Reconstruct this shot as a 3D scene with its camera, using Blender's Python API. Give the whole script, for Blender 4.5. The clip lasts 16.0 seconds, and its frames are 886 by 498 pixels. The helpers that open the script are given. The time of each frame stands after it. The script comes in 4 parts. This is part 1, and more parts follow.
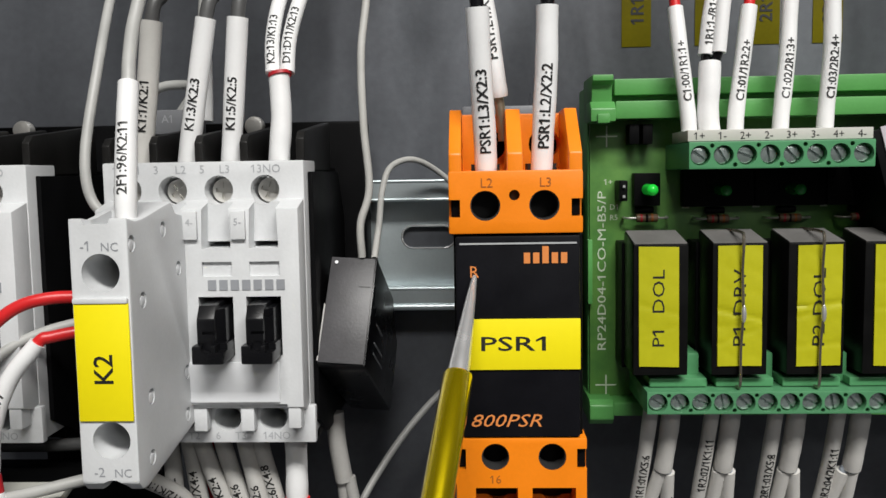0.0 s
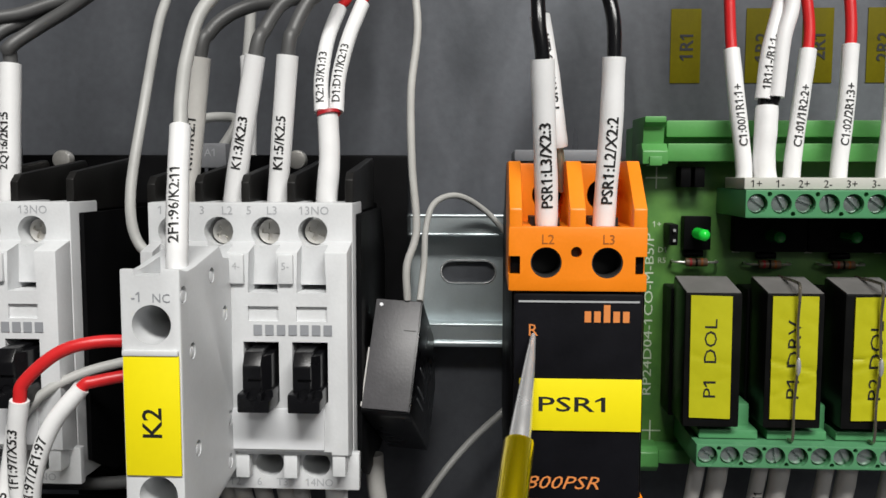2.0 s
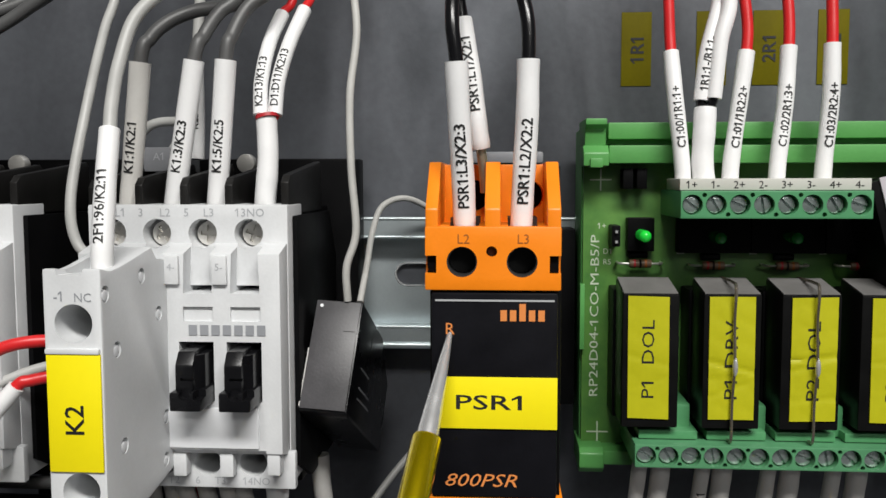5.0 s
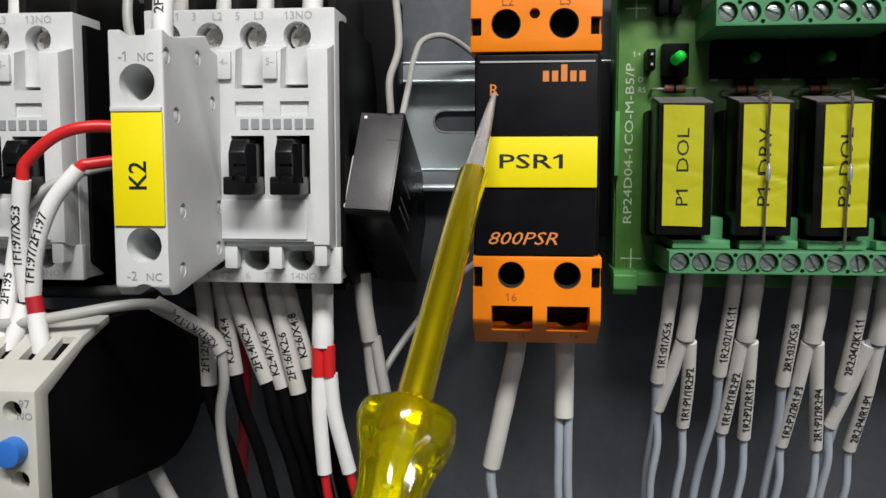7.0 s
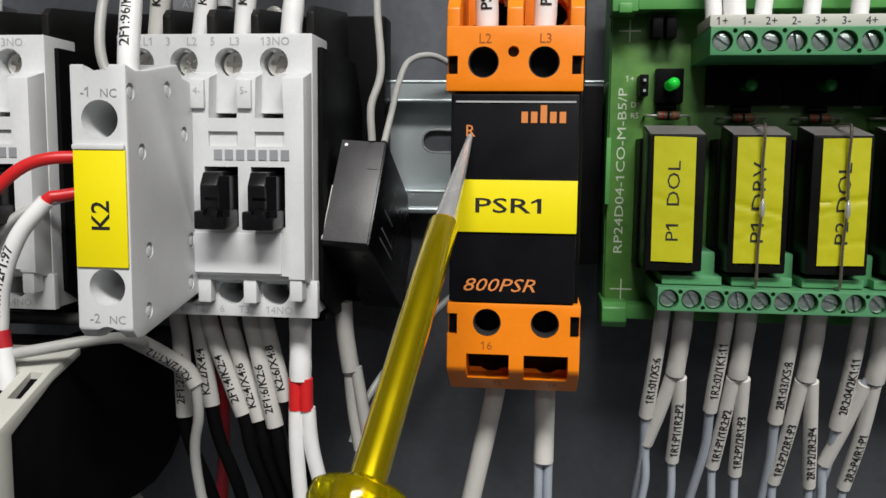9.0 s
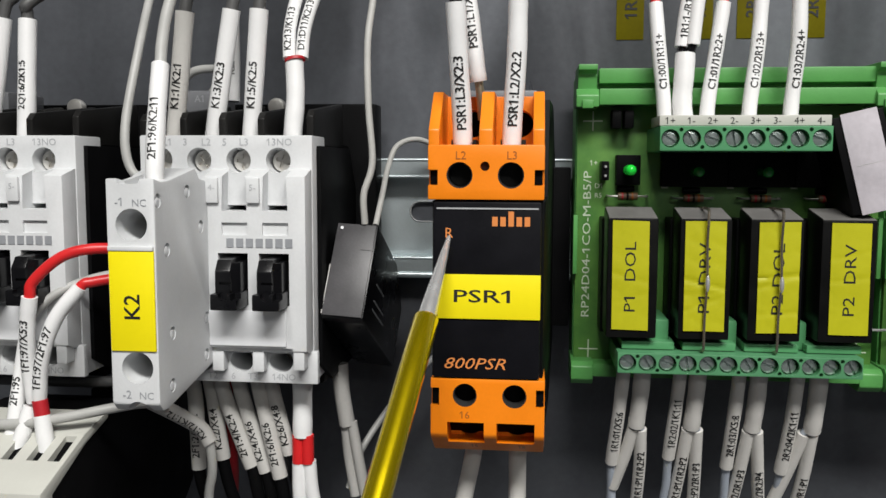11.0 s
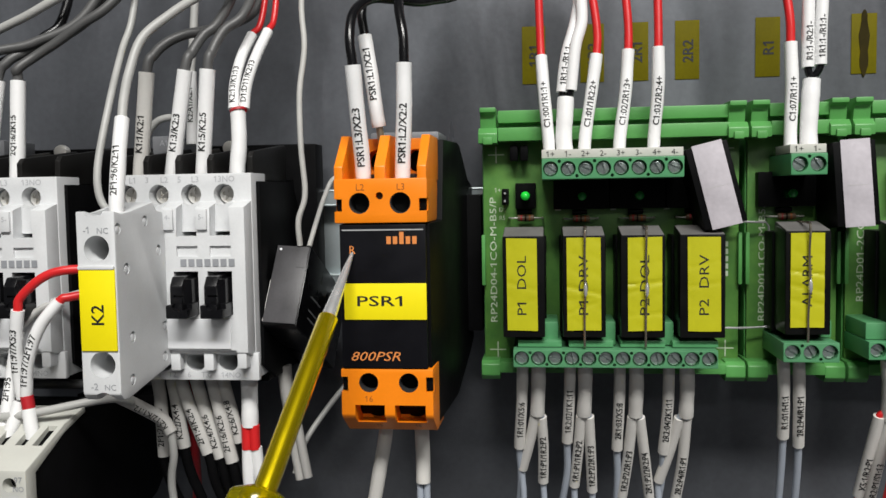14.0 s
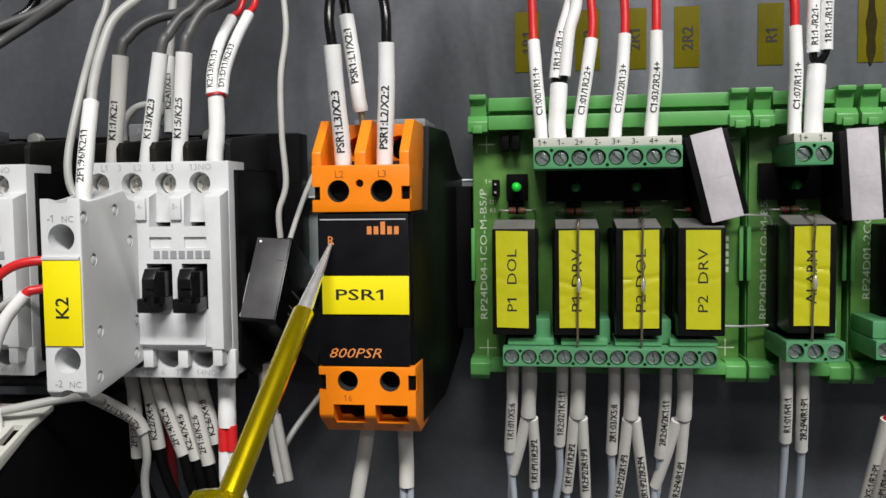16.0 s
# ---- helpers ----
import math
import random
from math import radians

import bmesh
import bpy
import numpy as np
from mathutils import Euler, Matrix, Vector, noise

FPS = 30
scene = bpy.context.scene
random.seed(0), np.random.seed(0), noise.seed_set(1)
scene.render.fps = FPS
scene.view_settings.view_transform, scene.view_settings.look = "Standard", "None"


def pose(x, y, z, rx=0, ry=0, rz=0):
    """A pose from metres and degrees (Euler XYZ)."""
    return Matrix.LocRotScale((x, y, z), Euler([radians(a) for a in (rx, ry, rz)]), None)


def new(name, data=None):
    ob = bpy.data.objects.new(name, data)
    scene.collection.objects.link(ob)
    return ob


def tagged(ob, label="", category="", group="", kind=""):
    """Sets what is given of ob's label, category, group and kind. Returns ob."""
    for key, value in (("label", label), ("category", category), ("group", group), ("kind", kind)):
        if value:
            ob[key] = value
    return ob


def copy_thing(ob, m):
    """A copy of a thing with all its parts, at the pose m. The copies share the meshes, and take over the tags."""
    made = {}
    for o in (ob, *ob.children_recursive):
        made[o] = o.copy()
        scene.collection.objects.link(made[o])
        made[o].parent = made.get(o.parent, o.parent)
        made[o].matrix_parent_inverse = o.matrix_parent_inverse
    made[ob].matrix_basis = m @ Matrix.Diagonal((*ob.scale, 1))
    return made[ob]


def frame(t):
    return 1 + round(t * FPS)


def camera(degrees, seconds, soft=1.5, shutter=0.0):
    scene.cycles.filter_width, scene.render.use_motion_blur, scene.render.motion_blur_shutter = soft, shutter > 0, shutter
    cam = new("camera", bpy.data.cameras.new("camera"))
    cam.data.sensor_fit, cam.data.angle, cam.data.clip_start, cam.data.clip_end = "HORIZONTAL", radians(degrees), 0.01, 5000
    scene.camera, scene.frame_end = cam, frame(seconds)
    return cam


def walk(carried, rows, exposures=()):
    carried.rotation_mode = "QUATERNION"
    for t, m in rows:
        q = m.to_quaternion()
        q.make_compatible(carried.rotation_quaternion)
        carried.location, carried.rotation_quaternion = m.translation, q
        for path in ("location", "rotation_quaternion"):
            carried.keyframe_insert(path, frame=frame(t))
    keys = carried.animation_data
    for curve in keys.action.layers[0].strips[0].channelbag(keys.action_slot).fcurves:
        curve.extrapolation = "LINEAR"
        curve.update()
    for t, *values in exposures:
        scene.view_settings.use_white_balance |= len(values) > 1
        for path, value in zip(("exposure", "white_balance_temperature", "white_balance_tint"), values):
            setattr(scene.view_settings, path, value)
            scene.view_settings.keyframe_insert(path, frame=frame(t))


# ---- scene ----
cam = camera(55.46, 16.0)
# seconds, x, y, z (from 1.2 m above the floor), yaw, pitch, roll
ROWS = [
    (0.0, 0.00348, 0.00209, 0.00323, 2.363, -5.188, -0.952),
    (0.5, -0.00101, 0.00732, -0.00171, 2.935, -5.317, -0.112),
    (1.0, -0.00271, 0.01046, -0.00112, 2.977, -5.563, 0.274),
    (1.5, -0.00595, 0.00485, 0.01850, 2.983, -5.182, 0.024),
    (2.0, -0.00523, 0.00645, 0.01239, 2.965, -5.139, 0.121),
    (2.5, 0.00212, 0.00455, 0.01413, 3.125, -4.991, 0.115),
    (3.0, 0.00625, 0.00622, 0.01466, 3.255, -5.083, 0.266),
    (5.5, 0.01201, 0.00546, 0.01071, 4.139, -4.550, -0.160),
    (6.0, 0.01131, 0.00742, 0.01066, 4.268, -4.538, -0.125),
    (6.5, 0.01268, 0.00569, -0.00604, 4.926, -4.802, -0.244),
    (7.0, 0.00870, -0.00454, -0.02891, 5.594, -5.269, 0.045),
    (7.5, 0.00860, 0.00091, -0.03263, 6.046, -6.398, 0.485),
    (8.0, 0.00672, 0.00400, -0.03315, 6.201, -6.559, 0.587),
    (8.5, 0.00997, 0.00510, -0.02651, 6.189, -6.465, 0.681),
    (9.0, 0.01476, 0.00314, -0.01846, 6.418, -6.389, 0.632),
    (9.5, 0.01619, 0.00256, -0.01182, 6.433, -6.676, 0.704),
    (12.0, 0.02934, -0.03871, 0.00045, 5.734, -4.551, -0.180),
    (12.5, 0.04490, -0.04467, 0.00025, 5.958, -4.280, -0.415),
    (13.0, 0.04828, -0.04906, -0.00095, 6.354, -4.127, -0.776),
    (13.5, 0.05049, -0.05346, -0.00025, 6.610, -3.799, -0.878),
    (14.0, 0.05008, -0.05634, -0.00074, 6.763, -3.727, -0.953),
    (14.5, 0.05258, -0.05160, -0.00218, 6.824, -3.575, -0.945),
    (15.0, 0.04801, -0.04848, -0.00527, 6.840, -3.615, -0.878),
    (15.5, 0.05155, -0.04696, -0.00361, 6.934, -3.504, -0.773),
    (16.0, 0.05297, -0.04485, -0.00427, 6.882, -3.548, -0.685),
]
EYE = 1.2
walk(cam, [(t, pose(x, y, EYE + z, 90 + pitch, 0, yaw) @ pose(0, 0, 0, 0, 0, roll)) for t, x, y, z, yaw, pitch, roll in ROWS],
     exposures=[(0.0, -0.15), (6.2, -0.13), (7.4, -0.17), (9.6, -0.17), (12.0, -0.08), (16.0, -0.08)])

# ---- light: a windowless plant room, an inferred ceiling tube and an added fill lamp ----
world = bpy.data.worlds.new("room_air")
scene.world = world
world.use_nodes = True
world.node_tree.nodes["Background"].inputs[0].default_value = (0.80, 0.88, 1.0, 1)
world.node_tree.nodes["Background"].inputs[1].default_value = 0.004


def ceiling_lamp(x, y, power, sx, sy):
    lamp = bpy.data.lights.new("unseen_ceiling_tube", "AREA")
    lamp.shape, lamp.size, lamp.size_y, lamp.energy = "RECTANGLE", sx, sy, power
    lamp.color = (1.0, 0.985, 0.95)
    ob = new("unseen_ceiling_tube", lamp)
    ob.matrix_world = pose(x, y, 2.37, 0, 0, 0)
    return ob


ceiling_lamp(0.36, -0.92, 60, 1.2, 0.30)
# added fill lamp, unseen: lifts front faces and the plate's right side
ceiling_lamp(0.90, -2.30, 20, 1.2, 0.30)


# ---- materials ----
def material(name, col, rough=0.45, metal=0.0, vary=0.10, bump=0.10, fine=900.0, coarse=70.0, spec=0.5, transmission=0.0, emit=0.0, tint=None):
    m = bpy.data.materials.new(name)
    m.use_nodes = True
    nt = m.node_tree
    b = nt.nodes["Principled BSDF"]
    tc = nt.nodes.new("ShaderNodeTexCoord")

    def noise_node(scale, detail):
        n = nt.nodes.new("ShaderNodeTexNoise")
        n.inputs["Scale"].default_value, n.inputs["Detail"].default_value = scale, detail
        nt.links.new(tc.outputs["Object"], n.inputs["Vector"])
        return n
    big, small = noise_node(coarse, 4), noise_node(fine, 3)
    add = nt.nodes.new("ShaderNodeMath")
    add.operation = "MULTIPLY_ADD"
    nt.links.new(small.outputs["Fac"], add.inputs[0])
    add.inputs[1].default_value = 0.35
    nt.links.new(big.outputs["Fac"], add.inputs[2])
    ramp = nt.nodes.new("ShaderNodeMapRange")
    ramp.inputs["From Min"].default_value, ramp.inputs["From Max"].default_value = 0.35, 1.0
    nt.links.new(add.outputs[0], ramp.inputs["Value"])
    mix = nt.nodes.new("ShaderNodeMix")
    mix.data_type = "RGBA"
    dark = tint or tuple(c * (1 - vary) for c in col)
    light = tuple(min(1.0, c * (1 + vary * 0.6)) for c in col)
    mix.inputs["A"].default_value, mix.inputs["B"].default_value = (*dark, 1), (*light, 1)
    nt.links.new(ramp.outputs[0], mix.inputs["Factor"])
    nt.links.new(mix.outputs["Result"], b.inputs["Base Color"])
    rr = nt.nodes.new("ShaderNodeMapRange")
    rr.inputs["To Min"].default_value, rr.inputs["To Max"].default_value = max(0.02, rough - 0.08), min(1.0, rough + 0.10)
    nt.links.new(big.outputs["Fac"], rr.inputs["Value"])
    nt.links.new(rr.outputs[0], b.inputs["Roughness"])
    b.inputs["Metallic"].default_value = metal
    b.inputs["Specular IOR Level"].default_value = spec
    b.inputs["Transmission Weight"].default_value = transmission
    if bump:
        bp = nt.nodes.new("ShaderNodeBump")
        bp.inputs["Strength"].default_value, bp.inputs["Distance"].default_value = bump, 0.0002
        nt.links.new(small.outputs["Fac"], bp.inputs["Height"])
        nt.links.new(bp.outputs[0], b.inputs["Normal"])
    if emit:
        b.inputs["Emission Color"].default_value, b.inputs["Emission Strength"].default_value = (*col, 1), emit
    return m


PAINT = material("painted_steel_plate", (0.134, 0.144, 0.160), 0.38, 0.45, 0.30, 0.16, 500, 14, tint=(0.092, 0.094, 0.106))


def smear(m, low, high):
    """Vertical wiping smears in the gloss and tone of a painted sheet."""
    nt = m.node_tree
    b = nt.nodes["Principled BSDF"]
    tc, mp, n = nt.nodes.new("ShaderNodeTexCoord"), nt.nodes.new("ShaderNodeMapping"), nt.nodes.new("ShaderNodeTexNoise")
    mp.inputs["Scale"].default_value = (30, 30, 11)
    mp.inputs["Rotation"].default_value = (0, radians(9), 0)
    n.inputs["Scale"].default_value, n.inputs["Detail"].default_value, n.inputs["Distortion"].default_value = 1.0, 6, 1.2
    nt.links.new(tc.outputs["Object"], mp.inputs["Vector"])
    nt.links.new(mp.outputs[0], n.inputs["Vector"])
    r = nt.nodes.new("ShaderNodeMapRange")
    r.inputs["From Min"].default_value, r.inputs["From Max"].default_value = 0.3, 0.7
    r.inputs["To Min"].default_value, r.inputs["To Max"].default_value = low, high
    nt.links.new(n.outputs["Fac"], r.inputs["Value"])
    nt.links.new(r.outputs[0], b.inputs["Roughness"])
    old = b.inputs["Base Color"].links[0].from_socket
    mix = nt.nodes.new("ShaderNodeMix")
    mix.data_type, mix.blend_type = "RGBA", "MULTIPLY"
    mix.inputs["Factor"].default_value = 0.55
    nt.links.new(old, mix.inputs["A"])
    nt.links.new(n.outputs["Color"], mix.inputs["B"])
    bw = nt.nodes.new("ShaderNodeMapRange")
    bw.inputs["From Min"].default_value, bw.inputs["From Max"].default_value = 0.25, 0.75
    bw.inputs["To Min"].default_value, bw.inputs["To Max"].default_value = 0.45, 1.35
    nt.links.new(n.outputs["Fac"], bw.inputs["Value"])
    nt.links.new(bw.outputs[0], mix.inputs["B"])
    nt.links.new(mix.outputs["Result"], b.inputs["Base Color"])


smear(PAINT, 0.27, 0.52)
ROOM = material("room_paint", (0.11, 0.115, 0.12), 0.8, 0, 0.06, 0, 60, 2)
CEILING = material("ceiling_paint", (0.15, 0.155, 0.16), 0.8, 0, 0.06, 0, 60, 2)
CONCRETE = material("floor_paint", (0.10, 0.10, 0.11), 0.6, 0, 0.12, 0, 60, 2)
ZINC = material("galvanised_steel", (0.62, 0.69, 0.71), 0.36, 0.70, 0.12, 0.03, 1200, 90)
STEEL = material("steel", (0.70, 0.68, 0.64), 0.32, 0.72, 0.15, 0.12, 1500, 300)
BRASS = material("dull_plated_brass", (0.42, 0.39, 0.29), 0.30, 0.75, 0.2, 0.12, 1500, 300)
TERMINAL_SCREW = material("zinc_plated_screw", (0.56, 0.64, 0.61), 0.22, 0.85, 0.25, 0.15, 1500, 300)
CHROME = material("polished_steel", (0.80, 0.80, 0.80), 0.20, 0.70, 0.08, 0.02, 1500, 300)
BLADE = material("bright_blade_steel", (0.86, 0.86, 0.86), 0.24, 0.75, 0.06, 0.02, 1500, 300)
GREY = material("light_grey_plastic", (0.64, 0.65, 0.66), 0.46, 0, 0.11, 0.12, 1600, 90)
GREY_DARK = material("mid_grey_plastic", (0.42, 0.43, 0.44), 0.5, 0, 0.08, 0.12, 1600, 90)
DULL = material("dull_grey_plastic", (0.22, 0.225, 0.24), 0.5, 0, 0.12, 0.12, 1600, 90)
PALE = material("white_plastic_insert", (0.76, 0.77, 0.79), 0.38, 0, 0.04, 0.05, 1600, 90)
CREAM = material("cream_plastic", (0.52, 0.52, 0.475), 0.45, 0, 0.07, 0.1, 1600, 90)
BLACK = material("black_plastic", (0.004, 0.004, 0.0044), 0.42, 0, 0.3, 0.10, 1500, 120, spec=0.06)
BLACK_GLOSS = material("glossy_black_plastic", (0.005, 0.005, 0.006), 0.28, 0, 0.3, 0.05, 1500, 120, spec=0.3)
BARRIER = material("dusty_black_barrier", (0.011, 0.0105, 0.010), 0.44, 0, 0.5, 0.12, 1500, 120, spec=0.22)
BLACK_DUST = material("dusty_black_plastic", (0.006, 0.006, 0.008), 0.38, 0, 0.35, 0.08, 1800, 150, spec=0.15)
ORANGE = material("orange_plastic", (0.90, 0.236, 0.004), 0.40, 0, 0.09, 0.10, 1500, 110)
ORANGE_INK = material("orange_ink", (0.72, 0.24, 0.06), 0.5, 0, 0.1, 0)
DIM_INK = material("moulded_lettering", (0.36, 0.10, 0.01), 0.5, 0, 0.1, 0)
YELLOW = material("yellow_label_tape", (0.90, 0.76, 0.004), 0.42, 0, 0.05, 0.04, 900, 60)
# label yellow darkened to carry the weaker light on the relay tags
YELLOW_DIMMED = material("dimmed_yellow_tag_tape", (0.45, 0.44, 0.003), 0.46, 0, 0.12, 0.06, 900, 120)
OLIVE = material("olive_label_tape", (0.135, 0.112, 0.001), 0.60, 0, 0.22, 0.05, 900, 120, spec=0.12)
PAPER = material("pale_grey_tape", (0.46, 0.43, 0.465), 0.6, 0, 0.22, 0.10, 900, 160)
SCORCH = material("brown_marker", (0.030, 0.022, 0.004), 0.7, 0, 0.4, 0.05, 900, 200, spec=0.1)
CLIP = material("bronzed_wire", (0.36, 0.32, 0.26), 0.25, 0.85, 0.2, 0.02, 1500, 300)
INK = material("black_ink", (0.012, 0.012, 0.012), 0.5, 0, 0.1, 0)
GREY_INK = material("grey_print", (0.28, 0.29, 0.31), 0.5, 0, 0.1, 0)
PRINT = material("faint_grey_print", (0.40, 0.41, 0.43), 0.5, 0, 0.1, 0)
SILK = material("white_silkscreen", (0.52, 0.60, 0.46), 0.6, 0, 0.15, 0)
PCB = material("solder_mask", (0.090, 0.215, 0.040), 0.36, 0, 0.35, 0.10, 700, 130, tint=(0.048, 0.150, 0.034))
CARRIER = material("green_carrier_plastic", (0.090, 0.310, 0.078), 0.40, 0, 0.14, 0.08, 1400, 90)
TERMINAL = material("green_terminal_plastic", (0.075, 0.270, 0.120), 0.38, 0, 0.12, 0.08, 1400, 90)
TERMINAL_PALE = material("pale_green_terminal_plastic", (0.080, 0.27, 0.115), 0.35, 0, 0.16, 0.06, 1400, 110)
TERMINAL_WORN = material("worn_green_terminal_plastic", (0.080, 0.250, 0.118), 0.36, 0, 0.16, 0.08, 1400, 110)
TOP_DUST_LIGHT = material("dust_and_toplight_grey", (0.16, 0.155, 0.15), 0.5, 0, 0.25, 0.12, 1500, 140)
RESIN_SHEEN = material("satin_resin_sheen", (0.060, 0.058, 0.062), 0.36, 0, 0.35, 0.12, 1800, 150, spec=0.4)
RELAY_TOP = material("relay_case", (0.006, 0.006, 0.006), 0.30, 0, 0.4, 0.06, 1500, 140, spec=0.12)
SLEEVE = material("white_marker_sleeve", (0.80, 0.80, 0.80), 0.44, 0, 0.06, 0.06, 1500, 140)
# ivory, darkened to carry the weaker light on sleeves below the boards
SLEEVE_IVORY_DIM = material("ivory_dimmed_marker_sleeve", (0.60, 0.585, 0.555), 0.48, 0, 0.08, 0.06, 1500, 140)
# white sleeve greyed to carry the shade below and behind the devices
SLEEVE_SHADED = material("shaded_marker_sleeve", (0.47, 0.46, 0.44), 0.5, 0, 0.12, 0.06, 1500, 140)
RED = material("red_insulation", (0.62, 0.018, 0.020), 0.36, 0, 0.12, 0.05, 1500, 160)
RED_TAPE = material("dark_red_band", (0.42, 0.012, 0.02), 0.45, 0, 0.12, 0.05, 1500, 160)
GREY_WIRE = material("grey_insulation", (0.40, 0.40, 0.385), 0.42, 0, 0.12, 0.05, 1500, 160)
BLUE_WIRE = material("pale_blue_grey_insulation", (0.34, 0.375, 0.43), 0.40, 0, 0.10, 0.05, 1500, 160)
LEAD = material("aged_ivory_insulation", (0.50, 0.495, 0.47), 0.45, 0, 0.14, 0.05, 1500, 160)
DARK_WIRE = material("dark_grey_insulation", (0.080, 0.080, 0.080), 0.45, 0, 0.15, 0.05, 1500, 160)
BLACK_WIRE = material("black_insulation", (0.006, 0.006, 0.007), 0.22, 0, 0.2, 0.04, 1500, 160, spec=0.35)
LED_ON = material("lit_green_indicator", (0.02, 0.75, 0.06), 0.2, 0, 0.1, 0, emit=0.12)
LED_OFF = material("unlit_green_indicator", (0.01, 0.16, 0.03), 0.2, 0, 0.1, 0)
TAN = material("resistor_body", (0.17, 0.105, 0.06), 0.45, 0, 0.25, 0.08, 1500, 300)
BLUE = material("blue_button", (0.03, 0.16, 0.55), 0.4, 0, 0.1, 0.05)
AMBER = material("clear_yellow_plastic", (0.95, 0.84, 0.0), 0.06, 0, 0.04, 0.0, 900, 120, transmission=0.93)
SLEEVED = material("steel_under_clear_yellow_sleeve", (0.80, 0.62, 0.004), 0.20, 0.88, 0.10, 0.02, 900, 60)
SLEEVED.node_tree.nodes["Principled BSDF"].inputs["Coat Weight"].default_value = 1.0
# near-black put into recesses to carry their shade; also one print line
HOLLOW = material("cavity_shade_and_print", (0.02, 0.02, 0.02), 0.7, 0, 0.2, 0)


# ---- mesh helpers: all sizes in millimetres, x along the panel, y into it, z up from the eye's height ----
def box(bm, x0, x1, y0, y1, z0, z1, bev=0.0, seg=2):
    m = Matrix.Translation(((x0 + x1) / 2, (y0 + y1) / 2, (z0 + z1) / 2)) @ Matrix.Diagonal((abs(x1 - x0), abs(y1 - y0), abs(z1 - z0), 1))
    vs = bmesh.ops.create_cube(bm, size=1, matrix=m)["verts"]
    if bev:
        es = list({e for v in vs for e in v.link_edges})
        bmesh.ops.bevel(bm, geom=es, offset=bev, segments=seg, profile=0.6, affect="EDGES")
    return bm


AX = {"x": Matrix.Rotation(radians(90), 4, "Y"), "y": Matrix.Rotation(radians(-90), 4, "X"), "z": Matrix.Identity(4)}


def cyl(bm, x, y, z, axis, r, h, seg=20, r2=None, bev=0.0):
    m = Matrix.Translation((x, y, z)) @ AX[axis]
    vs = bmesh.ops.create_cone(bm, cap_ends=True, segments=seg, radius1=r, radius2=r if r2 is None else r2, depth=h, matrix=m)["verts"]
    if bev:
        es = list({e for v in vs for e in v.link_edges if len(e.link_faces) == 2 and any(len(f.verts) > 4 for f in e.link_faces)})
        bmesh.ops.bevel(bm, geom=es, offset=bev, segments=2, profile=0.6, affect="EDGES")
    return bm


def ball(bm, x, y, z, r, sy=1.0):
    bmesh.ops.create_uvsphere(bm, u_segments=16, v_segments=10, radius=r, matrix=Matrix.Translation((x, y, z)) @ Matrix.Diagonal((1, sy, 1, 1)))
    return bm


def prism(bm, outline, axis, a, b, bev=0.0):
    """An outline in the two other axes, in their order, drawn out along axis from a to b."""
    def at(p, q):
        return {"x": (q, p[0], p[1]), "y": (p[0], q, p[1]), "z": (p[0], p[1], q)}[axis]
    lo, hi = [bm.verts.new(at(p, a)) for p in outline], [bm.verts.new(at(p, b)) for p in outline]
    fs = [bm.faces.new(lo), bm.faces.new(hi[::-1])]
    n = len(outline)
    for i in range(n):
        fs.append(bm.faces.new((lo[i], hi[i], hi[(i + 1) % n], lo[(i + 1) % n])[::-1]))
    bmesh.ops.recalc_face_normals(bm, faces=fs)
    if bev:
        es = list({e for f in fs for e in f.edges})
        bmesh.ops.bevel(bm, geom=es, offset=bev, segments=2, profile=0.6, affect="EDGES")
    return bm


def spline(pts, steps=8):
    ps = [Vector(p) for p in pts]
    ps = [2 * ps[0] - ps[1]] + ps + [2 * ps[-1] - ps[-2]]
    out = []
    for i in range(1, len(ps) - 2):
        a, b, c, d = ps[i - 1:i + 3]
        for k in range(steps):
            t = k / steps
            out.append(0.5 * (2 * b + (c - a) * t + (2 * a - 5 * b + 4 * c - d) * t * t + (3 * b - a - 3 * c + d) * t ** 3))
    out.append(ps[-2].copy())
    return out


def tube(bm, pts, r, seg=12, r_of=None, squash=1.0):
    """A round bar along pts; r_of(u) scales its radius along the way."""
    up, rings = None, []
    for i, p in enumerate(pts):
        t = (pts[min(i + 1, len(pts) - 1)] - pts[max(i - 1, 0)]).normalized()
        if up is None:
            up = t.orthogonal().normalized()
        up = (up - up.dot(t) * t).normalized()
        side, rad = t.cross(up), r * (r_of(i / (len(pts) - 1)) if r_of else 1)
        rings.append([bm.verts.new(p + rad * (math.cos(a) * up + math.sin(a) * side)) for a in (2 * math.pi * k / seg for k in range(seg))])
    for a, b in zip(rings, rings[1:]):
        for k in range(seg):
            bm.faces.new((a[k], a[(k + 1) % seg], b[(k + 1) % seg], b[k]))
    bm.faces.new(rings[0][::-1]), bm.faces.new(rings[-1])
    return bm


def cut(bm, cutter):
    """bm with cutter taken out of it."""
    obs = []
    for b in (bm, cutter):
        bmesh.ops.recalc_face_normals(b, faces=b.faces)
        me = bpy.data.meshes.new("cut")
        b.to_mesh(me)
        obs.append(new("cut", me))
    mod = obs[0].modifiers.new("cut", "BOOLEAN")
    mod.object, mod.operation, mod.solver = obs[1], "DIFFERENCE", "EXACT"
    mod.use_self = True
    me = bpy.data.meshes.new_from_object(obs[0].evaluated_get(bpy.context.evaluated_depsgraph_get()))
    out = bmesh.new()
    out.from_mesh(me)
    for o in obs:
        old = o.data
        bpy.data.objects.remove(o)
        bpy.data.meshes.remove(old)
    bpy.data.meshes.remove(me)
    return out


def B():
    return bmesh.new()


